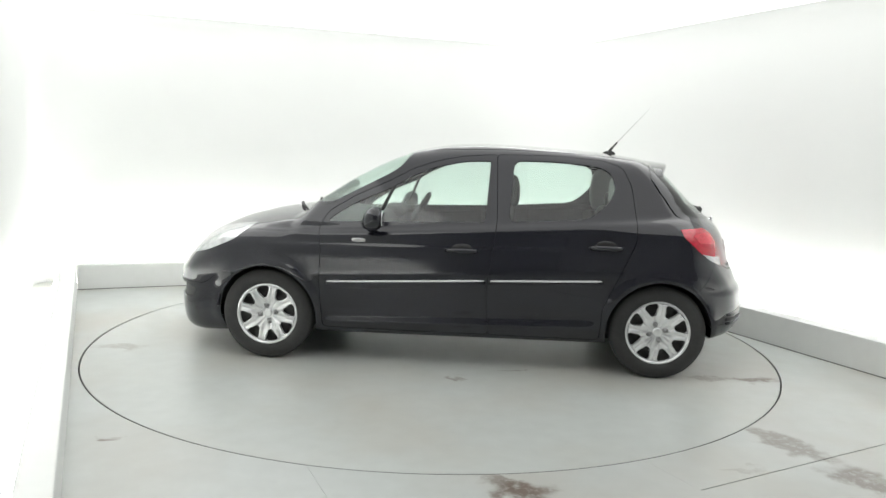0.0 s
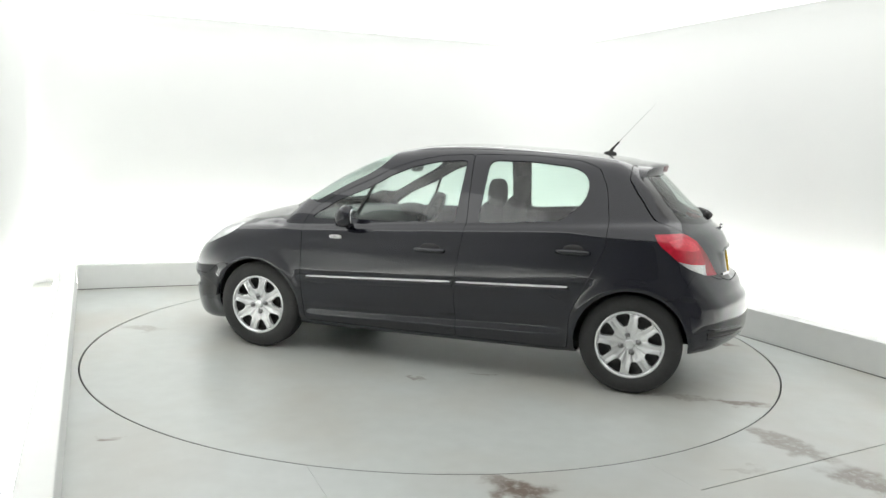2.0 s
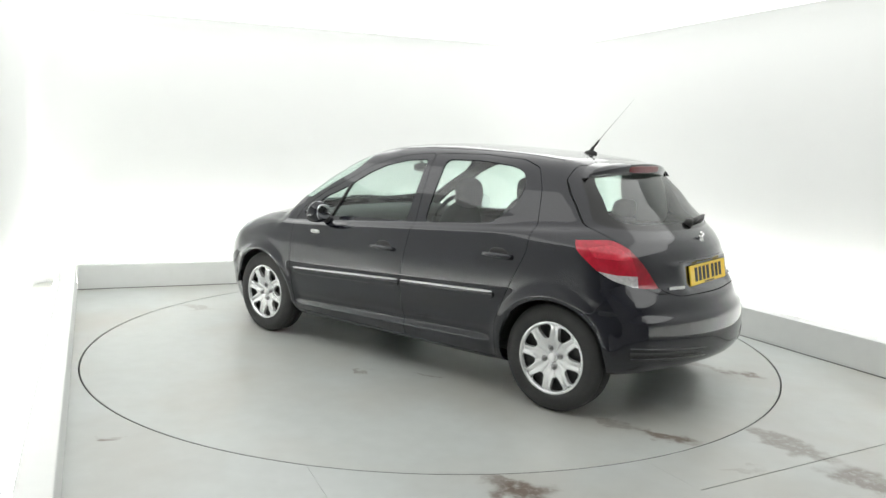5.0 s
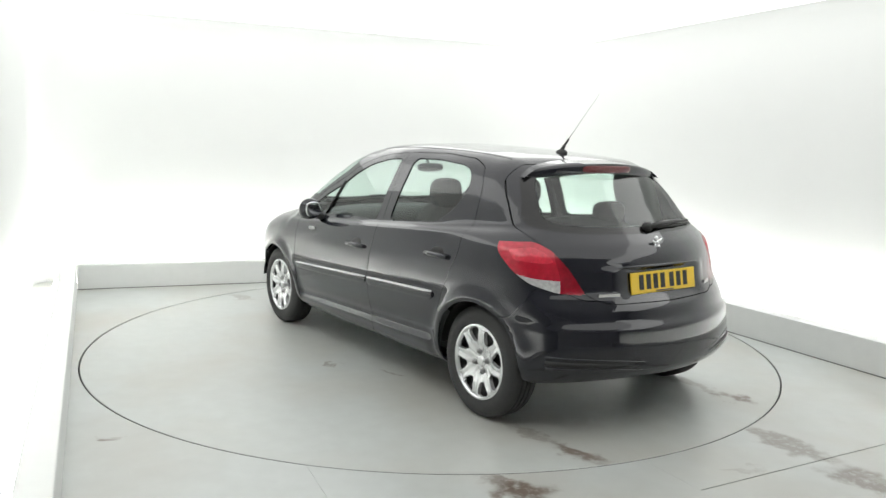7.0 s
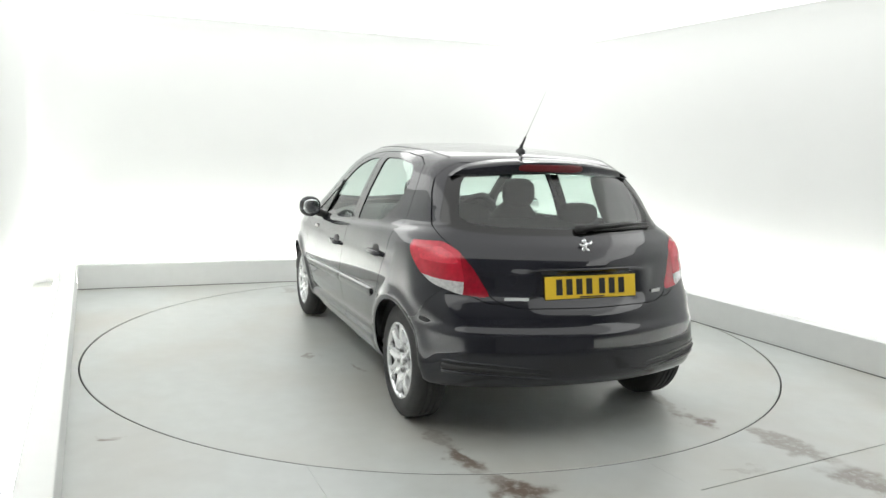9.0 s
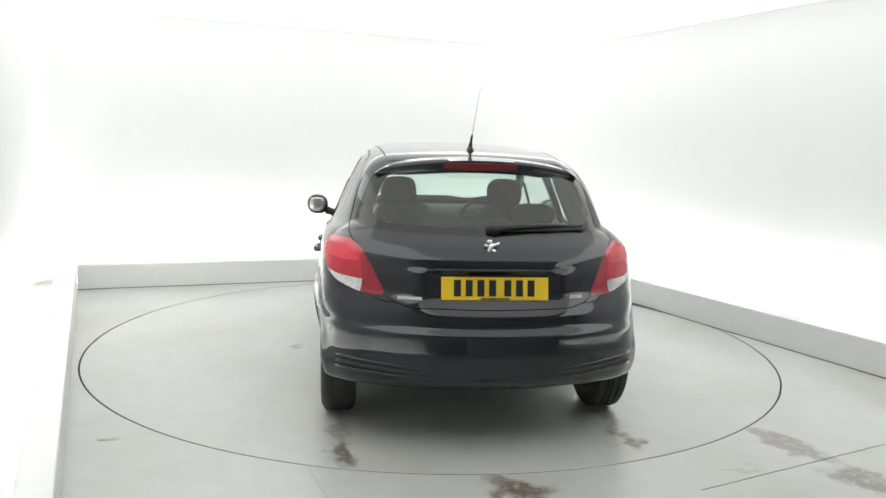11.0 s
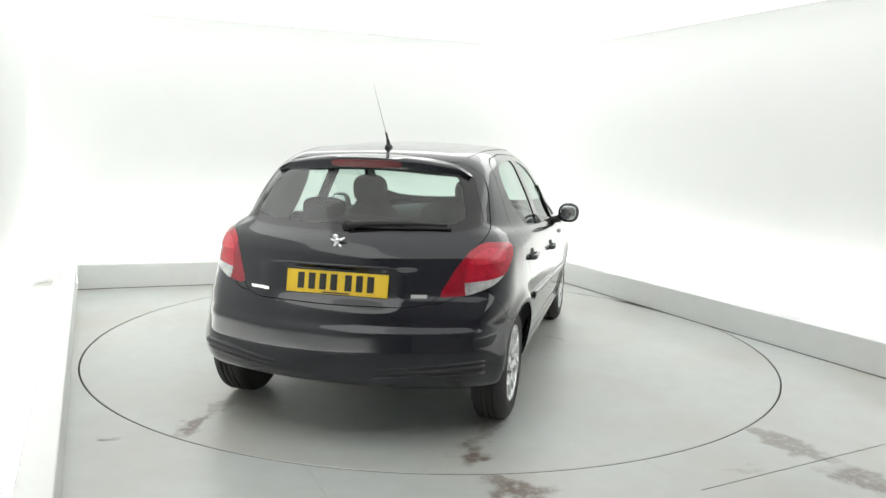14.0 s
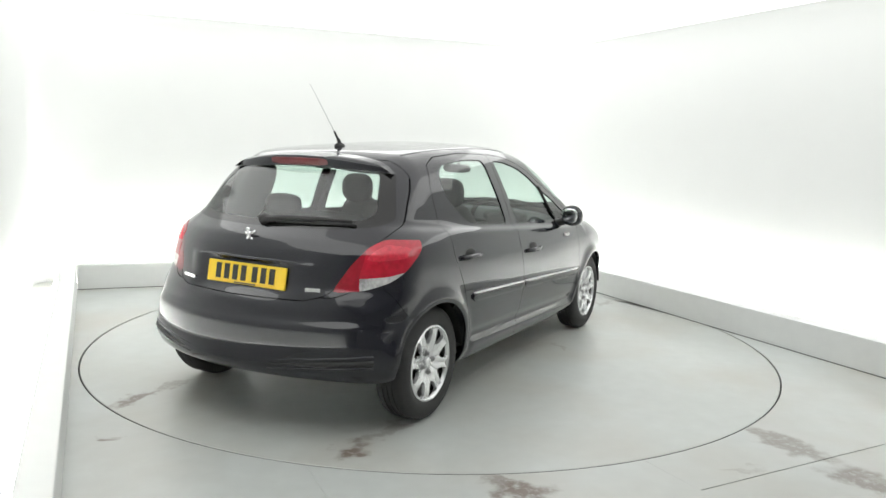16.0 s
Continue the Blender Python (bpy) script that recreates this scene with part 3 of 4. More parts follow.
TAIL_CLEAR = rounded([(0.512, 0.814), (0.60, 0.795), (0.737, 0.783), (0.737, 0.700), (0.70, 0.700), (0.577, 0.745), (0.485, 0.80)], 0.012)
TAIL_INNER = rounded([(0.47, 0.930), (0.595, 0.945), (0.66, 0.915), (0.705, 0.872), (0.655, 0.866), (0.50, 0.880)], 0.02)
TAIL_HATCH = rounded([(0.735, 0.60), (0.735, 0.80), (0.700, 0.90), (0.70, 1.02), (0.95, 1.02), (0.95, 0.60)], 0.01)
HEAD_LAMP = rounded([(1.90, 0.655), (1.84, 0.735), (1.66, 0.850), (1.385, 0.895), (1.50, 0.790), (1.69, 0.708)], 0.03)
HATCH = rounded([(-0.05, 0.668), (0.40, 0.672), (0.49, 0.70), (0.535, 0.75), (0.60, 0.86), (0.665, 0.965), (0.69, 1.00), (0.64, 1.20), (0.575, 1.345), (-0.05, 1.372)], 0.03)
REAR_PANE_OUT = rounded([(-0.2, 1.000), (0.42, 1.006), (0.60, 1.022), (0.655, 1.046), (0.640, 1.10), (0.575, 1.26), (0.51, 1.325), (-0.2, 1.345)], 0.05)
REAR_PANE_IN = rounded([(-0.2, 1.035), (0.40, 1.040), (0.54, 1.056), (0.575, 1.085), (0.565, 1.12), (0.515, 1.25), (0.46, 1.30), (-0.2, 1.322)], 0.05)
SCREEN = rounded([(1.06, -0.2), (1.06, 0.30), (1.0, 0.60), (0.93, 0.685), (0.87, 0.698), (0.70, 0.664), (0.62, 0.650), (0.484, 0.627), (0.40, 0.595), (0.35, 0.50), (0.33, 0.3), (0.325, -0.2)], 0.04)
INTAKE = rounded([(2.2, 0.470), (1.92, 0.462), (1.795, 0.435), (1.83, 0.375), (1.92, 0.358), (2.2, 0.358)], 0.015)
BONNET = rounded([(2.02, -0.2), (2.01, 0.3), (1.80, 0.52), (1.40, 0.655), (1.12, 0.70), (1.06, 0.66), (1.10, 0.3), (1.11, -0.2)], 0.04)


def build_car():
    car = new("car")
    tagged(car, "glossy black five-door hatchback with silver wheel covers on the turntable", "car")
    bm = half_shell()
    S2 = math.sqrt(0.5)
    fields = {
        "arch_f": lambda x, y, z: np.maximum(np.hypot(x - AXLE, z - 0.30) - 0.332, 0.48 - y),
        "arch_r": lambda x, y, z: np.maximum(np.hypot(x + AXLE, z - 0.30) - 0.332, 0.48 - y),
        "front_pane": lambda x, y, z: np.maximum(poly_sd(x, z, FRONT_PANE), 0.3 - y),
        "rear_pane": lambda x, y, z: np.maximum(poly_sd(x, z, REAR_PANE), 0.3 - y),
        "tail": lambda x, y, z: np.maximum(poly_sd((-x - y) * S2, z, TAIL_LAMP), x + 1.2),
        "tail_clear": lambda x, y, z: np.maximum(poly_sd((-x - y) * S2, z, TAIL_CLEAR), x + 1.2),
        "tail_inner": lambda x, y, z: np.maximum(poly_sd((-x - y) * S2, z, TAIL_INNER), x + 1.2),
        "tail_hatch": lambda x, y, z: np.maximum(poly_sd((-x - y) * S2, z, TAIL_HATCH), x + 1.2),
        "head": lambda x, y, z: np.maximum(poly_sd(x, z, HEAD_LAMP), 0.33 - y),
        "intake": lambda x, y, z: np.maximum(poly_sd(x, z, INTAKE), 0.25 - y),
        "glass": lambda x, y, z: np.maximum(poly_sd(y, z, REAR_PANE_OUT), x + 1.2),
        "glass_in": lambda x, y, z: np.maximum(poly_sd(y, z, REAR_PANE_IN), x + 1.2),
        "screen": lambda x, y, z: np.maximum(poly_sd(x, y, SCREEN), 0.9 - z),
        "front_door": lambda x, y, z: np.maximum(poly_sd(x, z, FRONT_DOOR), 0.3 - y),
        "rear_door": lambda x, y, z: np.maximum(poly_sd(x, z, REAR_DOOR), 0.3 - y),
        "hatch": lambda x, y, z: np.maximum(poly_sd(y, z, HATCH), x + 1.2),
        "bonnet": lambda x, y, z: np.maximum(poly_sd(x, y, BONNET), 0.6 - z),
        "rear_bumper": lambda x, y, z: np.maximum(z - 0.69 - 0.10 * step(0.5, 0.75, y) + 0.20 * step(-1.66, -1.50, x), x + 1.45),
        "front_bumper": lambda x, y, z: np.maximum(z - 0.48 - 0.10 * step(1.75, 1.55, x), 1.50 - x),
    }
    seams = ("front_door", "rear_door", "hatch", "bonnet", "rear_bumper", "front_bumper")
    g = 0.0019
    for k in fields:
        fn = fields[k]
        if k in seams:
            cut(bm, lambda x, y, z: fn(x, y, z) - g)
            cut(bm, lambda x, y, z: fn(x, y, z) + g)
        else:
            cut(bm, fn)
    bm.faces.ensure_lookup_table()
    X, Y, Z = coords([f.calc_center_median() for f in bm.faces])
    V = {k: fn(X, Y, Z) for k, fn in fields.items()}
    free = np.ones(len(X), bool)
    pick = {}

    def take(name, cond):
        nonlocal free
        pick[name] = free & cond
        free = free & ~cond

    # sunken dark band added behind the seams so no light shows through
    pick["backing"] = (V["arch_f"] > 0.02) & (V["arch_r"] > 0.02) & (V["front_pane"] > 0.012) & (V["rear_pane"] > 0.012) & (V["glass"] > 0.012) & (
        (np.abs(V["front_door"]) < 0.022) | (np.abs(V["rear_door"]) < 0.022) | (np.abs(V["hatch"]) < 0.022) | (np.abs(V["rear_bumper"]) < 0.022) | (np.abs(V["bonnet"]) < 0.022))
    take("hole", (V["arch_f"] < 0) | (V["arch_r"] < 0))
    take("front_pane", V["front_pane"] < 0)
    take("rear_pane", V["rear_pane"] < 0)
    take("tail_clear", (V["tail_clear"] < 0) & (V["tail"] < 0))
    take("tail_inner", (V["tail_inner"] < 0) & (V["tail"] < 0))
    take("tail_hatch", (V["tail_hatch"] < 0) & (V["tail"] < 0))
    take("tail", V["tail"] < 0)
    take("head", V["head"] < 0)
    take("intake", V["intake"] < 0)
    take("glass", V["glass_in"] < 0)
    take("border", V["glass"] < 0)
    take("screen", V["screen"] < 0)
    order = seams
    for k in order:
        take("gap_" + k, np.abs(V[k]) < g)
        take(k, V[k] < 0)

    def skin(name, key, mirror, mat, parent, depth=0.014, label="", sink=0.0):
        b = keep(bm, pick[key], mirror)
        b.normal_update()
        if sink:
            for v in b.verts:
                v.co -= v.normal * sink
        o = part(name, b, mat, parent, label)
        if depth:
            thicken(o, depth)
        return o

    pick["shell"] = free
    skin("body", "shell", 2, PAINT, car, 0.012, "glossy black painted body shell")
    skin("bonnet", "bonnet", 2, PAINT, car, 0.012, "glossy black bonnet")
    skin("front_bumper", "front_bumper", 2, PAINT, car, 0.012, "black front bumper")
    skin("rear_bumper", "rear_bumper", 2, PAINT, car, 0.012, "glossy black rear bumper with two slots")
    skin("windscreen", "screen", 2, PANE, car, 0, "green-tinted windscreen", 0.003)
    hatch = skin("tailgate", "hatch", 2, PAINT, car, 0.012, "glossy black tailgate")
    skin("rear_window", "glass", 2, PANE, hatch, 0, "green-tinted rear window", 0.003)
    skin("window_border", "border", 2, GLOSS, hatch, 0.004, "black printed border of the rear window", 0.002)
    skin("gap_backing", "backing", 2, RUBBER, car, 0, "black backing added behind the panel gaps to keep them dark", 0.014)
    doors = []
    for side in (0, 1):
        d1 = skin("front_door", "front_door", side, PAINT, car, 0.012)
        skin("window_pane", "front_pane", side, PANE, d1, 0, "green-tinted door glass", 0.005)
        d2 = skin("rear_door", "rear_door", side, PAINT, car, 0.012)
        skin("window_pane", "rear_pane", side, PANE, d2, 0, "green-tinted door glass", 0.005)
        doors.append((d1, d2))
        lamp = skin("tail_lamp", "tail", side, RED, car, 0.02, "red tail lamp lens", -0.002)
        skin("reversing_lens", "tail_clear", side, CLEAR, lamp, 0.02, "clear reversing and indicator lens", -0.003)
        skin("lamp_segment", "tail_inner", side, PINK, lamp, 0.02, "brighter red reflector segment", -0.0042)
        skin("hatch_lens", "tail_hatch", side, DARK_RED, lamp, 0.02, "darker red lens on the tailgate", -0.0005)
        skin("bumper_intake", "intake", side, PLASTIC, car, 0.012, "black plastic intake in the front bumper", 0.018)
        skin("headlamp", "head", side, HEADLAMP, car, 0.02, "clear headlamp", -0.001)
    bm.free()
    car_details(car, doors, hatch)
    car_wheels(car)
    car_inside(car)
    return car


def flank_strip(x0, x1, z0, z1, half, proud, side, n=24, bow=0.0):
    """A moulded strip that lies on the flank from (x0, z0) to (x1, z1)."""
    b = bmesh.new()
    prev = None
    prof = [(-1.0, -0.3), (-0.9, 0.7), (-0.55, 1.0), (0.55, 1.0), (0.9, 0.7), (1.0, -0.3)]
    for i in range(n + 1):
        t = i / n
        x, z = x0 + (x1 - x0) * t, z0 + (z1 - z0) * t + bow * 4 * t * (1 - t)
        ends = min(1.0, (min(t, 1 - t) * abs(x1 - x0) + 0.004) / 0.02) ** 0.5
        ring = [b.verts.new((x, (side_y(x, z + half * u * ends) + proud * p) * side, z + half * u * ends)) for u, p in prof]
        if prev:
            for j in range(len(prof) - 1):
                b.faces.new((prev[j], ring[j], ring[j + 1], prev[j + 1]))
        else:
            b.faces.new(ring)
        prev = ring
    b.faces.new(prev[::-1])
    bmesh.ops.recalc_face_normals(b, faces=b.faces)
    return b


def car_details(car, doors, hatch):
    for k, side in enumerate((1, -1)):
        fd, rd = doors[k]
        # side mouldings with a bright insert
        for d, x0, x1, z0, z1 in ((fd, 0.868, -0.168, 0.527, 0.575), (rd, -0.188, -0.905, 0.576, 0.604)):
            m = part("side_moulding", flank_strip(x0, x1, z0, z1, 0.030, 0.012, side), PAINT, d, "black side moulding")
            soften(m, 50)
            t = part("bright_strip", flank_strip(x0 - 0.01, x1 + 0.01, z0 + 0.022, z1 + 0.022, 0.0065, 0.016, side), BRIGHT, m, "bright chrome strip")
            soften(t, 50)
        # window frame bead and pillar bar
        y0, y1 = side_y(0.56, 0.945), side_y(0.455, 1.165)
        b = bmesh.new()
        tube(b, [(0.56, (y0 + 0.002) * side, 0.935), (0.455, (y1 + 0.002) * side, 1.170)], 0.011, 8)
        part("window_bar", b, GLOSS, fd, "black bar between door glass and quarter light")
        # handles
        for d, hx, hz in ((fd, -0.012, 0.784), (rd, -0.915, 0.836)):
            hy = side_y(hx, hz)
            b = bmesh.new()
            pts = [(hx + 0.105, (hy - 0.008) * side, hz - 0.004), (hx + 0.085, (hy + 0.020) * side, hz), (hx + 0.03, (hy + 0.025) * side, hz + 0.001),
                   (hx - 0.05, (hy + 0.024) * side, hz + 0.001), (hx - 0.085, (hy + 0.020) * side, hz), (hx - 0.10, (hy - 0.008) * side, hz - 0.002)]
            tube(b, pts, [0.010, 0.014, 0.0155, 0.0155, 0.014, 0.010], 10)
            part("door_handle", b, PAINT, d, "black pull handle")
            # slightly raised black oval: the cup's shade is put into its colour
            b = bmesh.new()
            blob(b, (hx, (hy - 0.007) * side, hz), (0.070, 0.011, 0.044), 2.2, 12)
            part("handle_cup_shade", b, BLACK, d, "black raised oval standing in for the shaded handle cup")
        # door mirror
        my = side_y(0.62, 0.93)
        b = bmesh.new()
        blob(b, (0.545, 0.912 * side, 0.972), (0.060, 0.078, 0.074), 2.3, 18)
        for v in b.verts:
            v.co.x += 0.25 * (0.08 - abs(v.co.y - 0.89 * side)) * (1 if v.co.x > 0.545 else 0) - 0.3 * (v.co.z - 0.972) * (1 if v.co.x > 0.545 else 0)
        mir = part("door_mirror", b, PAINT, car, "black door mirror housing")
        b = bmesh.new()
        blob(b, (0.488, 0.912 * side, 0.974), (0.006, 0.058, 0.051), 2.8, 14)
        part("mirror_glass", b, MIRROR, mir, "mirror glass")
        b = bmesh.new()
        tube(b, [(0.60, (my - 0.02) * side, 0.905), (0.585, (my + 0.025) * side, 0.908), (0.56, (my + 0.07) * side, 0.925)], [0.034, 0.026, 0.030], 10)
        part("mirror_arm", b, PLASTIC, mir, "black plastic mirror arm")
        # side repeater on the wing
        ry = side_y(0.657, 0.823)
        b = bmesh.new()
        blob(b, (0.657, (ry + 0.004) * side, 0.823), (0.046, 0.012, 0.014), 3.0, 12)
        part("side_repeater", b, CLEAR, car, "small clear side indicator")
        # bumper slot: a black bar on the skin for its shade, with a bright-catching lip
        b = bmesh.new()
        ys = [0.26 + 0.48 * i / 16 for i in range(17)]
        tube(b, [(rear_x(y, 0.365 + 0.06 * (y - 0.26)) + 0.004, y * side, 0.365 + 0.06 * (y - 0.26)) for y in ys], [0.003 + 0.011 * min(1, i / 9) for i in range(17)], 8)
        part("slot_shade", b, BLACK, car, "black bar standing in for the shaded slot in the rear bumper")
        b = bmesh.new()
        tube(b, [(rear_x(y, 0.345 + 0.05 * (y - 0.26)) + 0.001, y * side, 0.345 + 0.05 * (y - 0.26)) for y in ys], [0.003 + 0.007 * min(1, i / 9) for i in range(17)], 8)
        part("slot_lip", b, PAINT, car, "glossy lip below the bumper slot")
        b = bmesh.new()
        tube(b, [(rear_x(y, 0.388 + 0.075 * (y - 0.26)) + 0.001, y * side, 0.388 + 0.075 * (y - 0.26)) for y in ys], [0.002 + 0.005 * min(1, i / 9) for i in range(17)], 8)
        part("slot_lip", b, PAINT, car, "glossy lip above the bumper slot")
    # spoiler over the rear window
    b = bmesh.new()
    prev = None
    n = 40
    for i in range(n + 1):
        y = -0.552 + 1.104 * i / n
        e = (abs(y) / 0.552) ** 6
        q = 1 - 0.70 * e
        z = top_z(-1.22, min(abs(y), 0.55))
        lip = -1.388 + 0.12 * (y / 0.545) ** 2
        drop = 0.018 * e
        ring = [b.verts.new(c) for c in ((-1.16, y, top_z(-1.16, min(abs(y), 0.56)) - 0.012), (-1.20, y, z + 0.004 - drop), (-1.29, y, z - 0.006 - drop), (lip + 0.005, y, z - 0.016 * q - drop),
                                         (lip, y, z - 0.028 * q - drop), (lip + 0.010, y, z - 0.072 * q - drop), (lip + 0.05, y, z - 0.082 * q - drop), (-1.20, y, z - 0.060 * q - drop))]
        if prev:
            for j in range(8):
                b.faces.new((prev[j], prev[(j + 1) % 8], ring[(j + 1) % 8], ring[j]))
        else:
            b.faces.new(ring)
        prev = ring
    b.faces.new(prev[::-1])
    bmesh.ops.recalc_face_normals(b, faces=b.faces)
    sp = part("roof_spoiler", b, PAINT, hatch, "glossy black roof spoiler")
    soften(sp, 60)
    b = bmesh.new()
    zc = top_z(-1.22, 0.0)
    blob(b, (0, 0, 0), (0.010, 0.200, 0.020), 4.5, 16)
    for v in b.verts:
        v.co += Vector((-1.379 + 0.40 * v.co.y ** 2 - 0.22 * v.co.z, 0, zc - 0.049))
    part("brake_lamp", b, DEEP_RED, sp, "red high-level brake lamp")
    # roof ditches
    for side in (1, -1):
        b = bmesh.new()
        tube(b, [(x, (0.505 - 0.03 * (x + 0.4) ** 2) * side, top_z(x, 0.505 - 0.03 * (x + 0.4) ** 2) - 0.0035) for x in [0.22 - 0.07 * i for i in range(20)]], 0.0055, 8)
        part("roof_ditch", b, PLASTIC, car, "black moulding in the roof ditch")
    # aerial
    b = bmesh.new()
    za = top_z(-1.0, 0)
    blob(b, (-1.0, 0, za), (0.045, 0.020, 0.022), 2.2, 12)
    tube(b, [(-0.995, 0, za + 0.005), (-1.02, 0, za + 0.045)], [0.014, 0.009], 8)
    ae = part("aerial", b, PLASTIC, car, "black roof aerial base")
    b = bmesh.new()
    tube(b, [(-1.018, 0, za + 0.04), (-1.055, 0, za + 0.085)], [0.007, 0.006], 8)
    tube(b, [(-1.055, 0, za + 0.085), (-1.275, 0, za + 0.335)], [0.0014, 0.0006], 6)
    part("aerial_mast", b, PLASTIC, ae, "thin black aerial mast")
    # rear wiper
    b = bmesh.new()
    pts = []
    for y, z in ((-0.02, 1.035), (-0.15, 1.048), (-0.32, 1.052), (-0.50, 1.048)):
        pts.append((rear_x(abs(y), z) - 0.028, y, z))
    tube(b, pts, [0.017, 0.015, 0.012, 0.007], 8)
    wp = part("rear_wiper", b, PLASTIC, hatch, "black rear wiper arm")
    b = bmesh.new()
    tube(b, [(rear_x(abs(y), z) - 0.010, y, z) for y, z in ((-0.10, 1.028), (-0.3, 1.030), (-0.52, 1.030))], 0.007, 6)
    part("wiper_blade", b, RUBBER, wp, "black rubber wiper blade")
    b = bmesh.new()
    blob(b, (rear_x(0.03, 1.035) - 0.015, -0.02, 1.035), (0.025, 0.035, 0.026), 2.4, 12)
    part("wiper_hub", b, PLASTIC, wp, "black wiper hub")
    # front wipers at the foot of the windscreen
    for ya, yb in ((-0.50, 0.10), (0.05, 0.62)):
        b = bmesh.new()
        tube(b, [(1.24, ya, top_z(1.24, abs(ya)) + 0.006), (1.16, (ya + yb) / 2, top_z(1.16, abs(ya + yb) / 2) + 0.022), (1.10 - 0.08 * abs(yb), yb, top_z(1.10 - 0.08 * abs(yb), abs(yb)) + 0.012)],
             [0.014, 0.011, 0.006], 8)
        part("front_wiper", b, PLASTIC, car, "black windscreen wiper")
    # number plate with its characters as bars
    tilt = pose(-1.795, -0.015, 0.762, 0, 9.6, 0)
    b = bmesh.new()
    box(b, -0.005, 0.005, -0.262, 0.262, -0.056, 0.056, tilt)
    bmesh.ops.recalc_face_normals(b, faces=b.faces)
    pl = part("number_plate", b, YELLOW, hatch, "yellow number plate with dark bars", False)
    soften(pl, 40, 0.003)
    for i in range(7):
        y = 0.185 - i * 0.057 - (0.018 if i > 3 else 0)
        b = bmesh.new()
        box(b, -0.0075, -0.0048, y - 0.017, y + 0.017, -0.036, 0.042, tilt)
        part("plate_bar", b, BLACK, pl, "dark bar", False)
    b = bmesh.new()
    box(b, -0.0075, -0.0048, -0.07, 0.07, -0.052, -0.045, tilt)
    part("plate_bar", b, STEEL, pl, "thin grey bar", False)
    # lip over the plate
    b = bmesh.new()
    tube(b, [(rear_x(abs(y), 0.85) - 0.004, y, 0.850 - 0.012 * (abs(y) / 0.35) ** 6) for y in [-0.35 + 0.70 * i / 20 for i in range(21)]], [0.007 * math.sin(math.pi * (i + 1) / 22) ** 0.4 for i in range(21)], 8)
    part("plate_lip", b, PAINT, hatch, "black lip above the number plate")
    # badge: plain upright silver shape
    bx = rear_x(0, 0.955) - 0.006
    b = bmesh.new()
    tube(b, [(bx, 0.034, 0.918), (bx, 0.016, 0.936), (bx, 0.004, 0.957), (bx, 0.002, 0.976)], [0.007, 0.010, 0.013, 0.010], 8)
    tube(b, [(bx, -0.034, 0.920), (bx, -0.020, 0.930), (bx, -0.004, 0.946)], [0.007, 0.010, 0.010], 8)
    tube(b, [(bx, 0.0, 0.966), (bx, -0.022, 0.970), (bx, -0.036, 0.980)], [0.010, 0.008, 0.006], 8)
    tube(b, [(bx, 0.004, 0.962), (bx, 0.024, 0.962), (bx, 0.036, 0.970)], [0.009, 0.007, 0.005], 8)
    blob(b, (bx - 0.002, 0.012, 0.984), (0.009, 0.014, 0.011), 2.2, 10)
    part("badge", b, CHROME, hatch, "small chrome badge shape")
    for ya, yb, z, hh in ((0.455, 0.335, 0.715, 0.008), (-0.385, -0.462, 0.722, 0.011)):
        b = bmesh.new()
        ym = (ya + yb) / 2
        m = pose(rear_x(abs(ym), z) - 0.003, ym, z, 0, -10, math.degrees(math.atan(-0.86 * ym)) )
        box(b, -0.003, 0.003, -abs(ya - yb) / 2, abs(ya - yb) / 2, -hh, hh, m)
        part("name_bar", b, CHROME, hatch, "small bright bar", False)


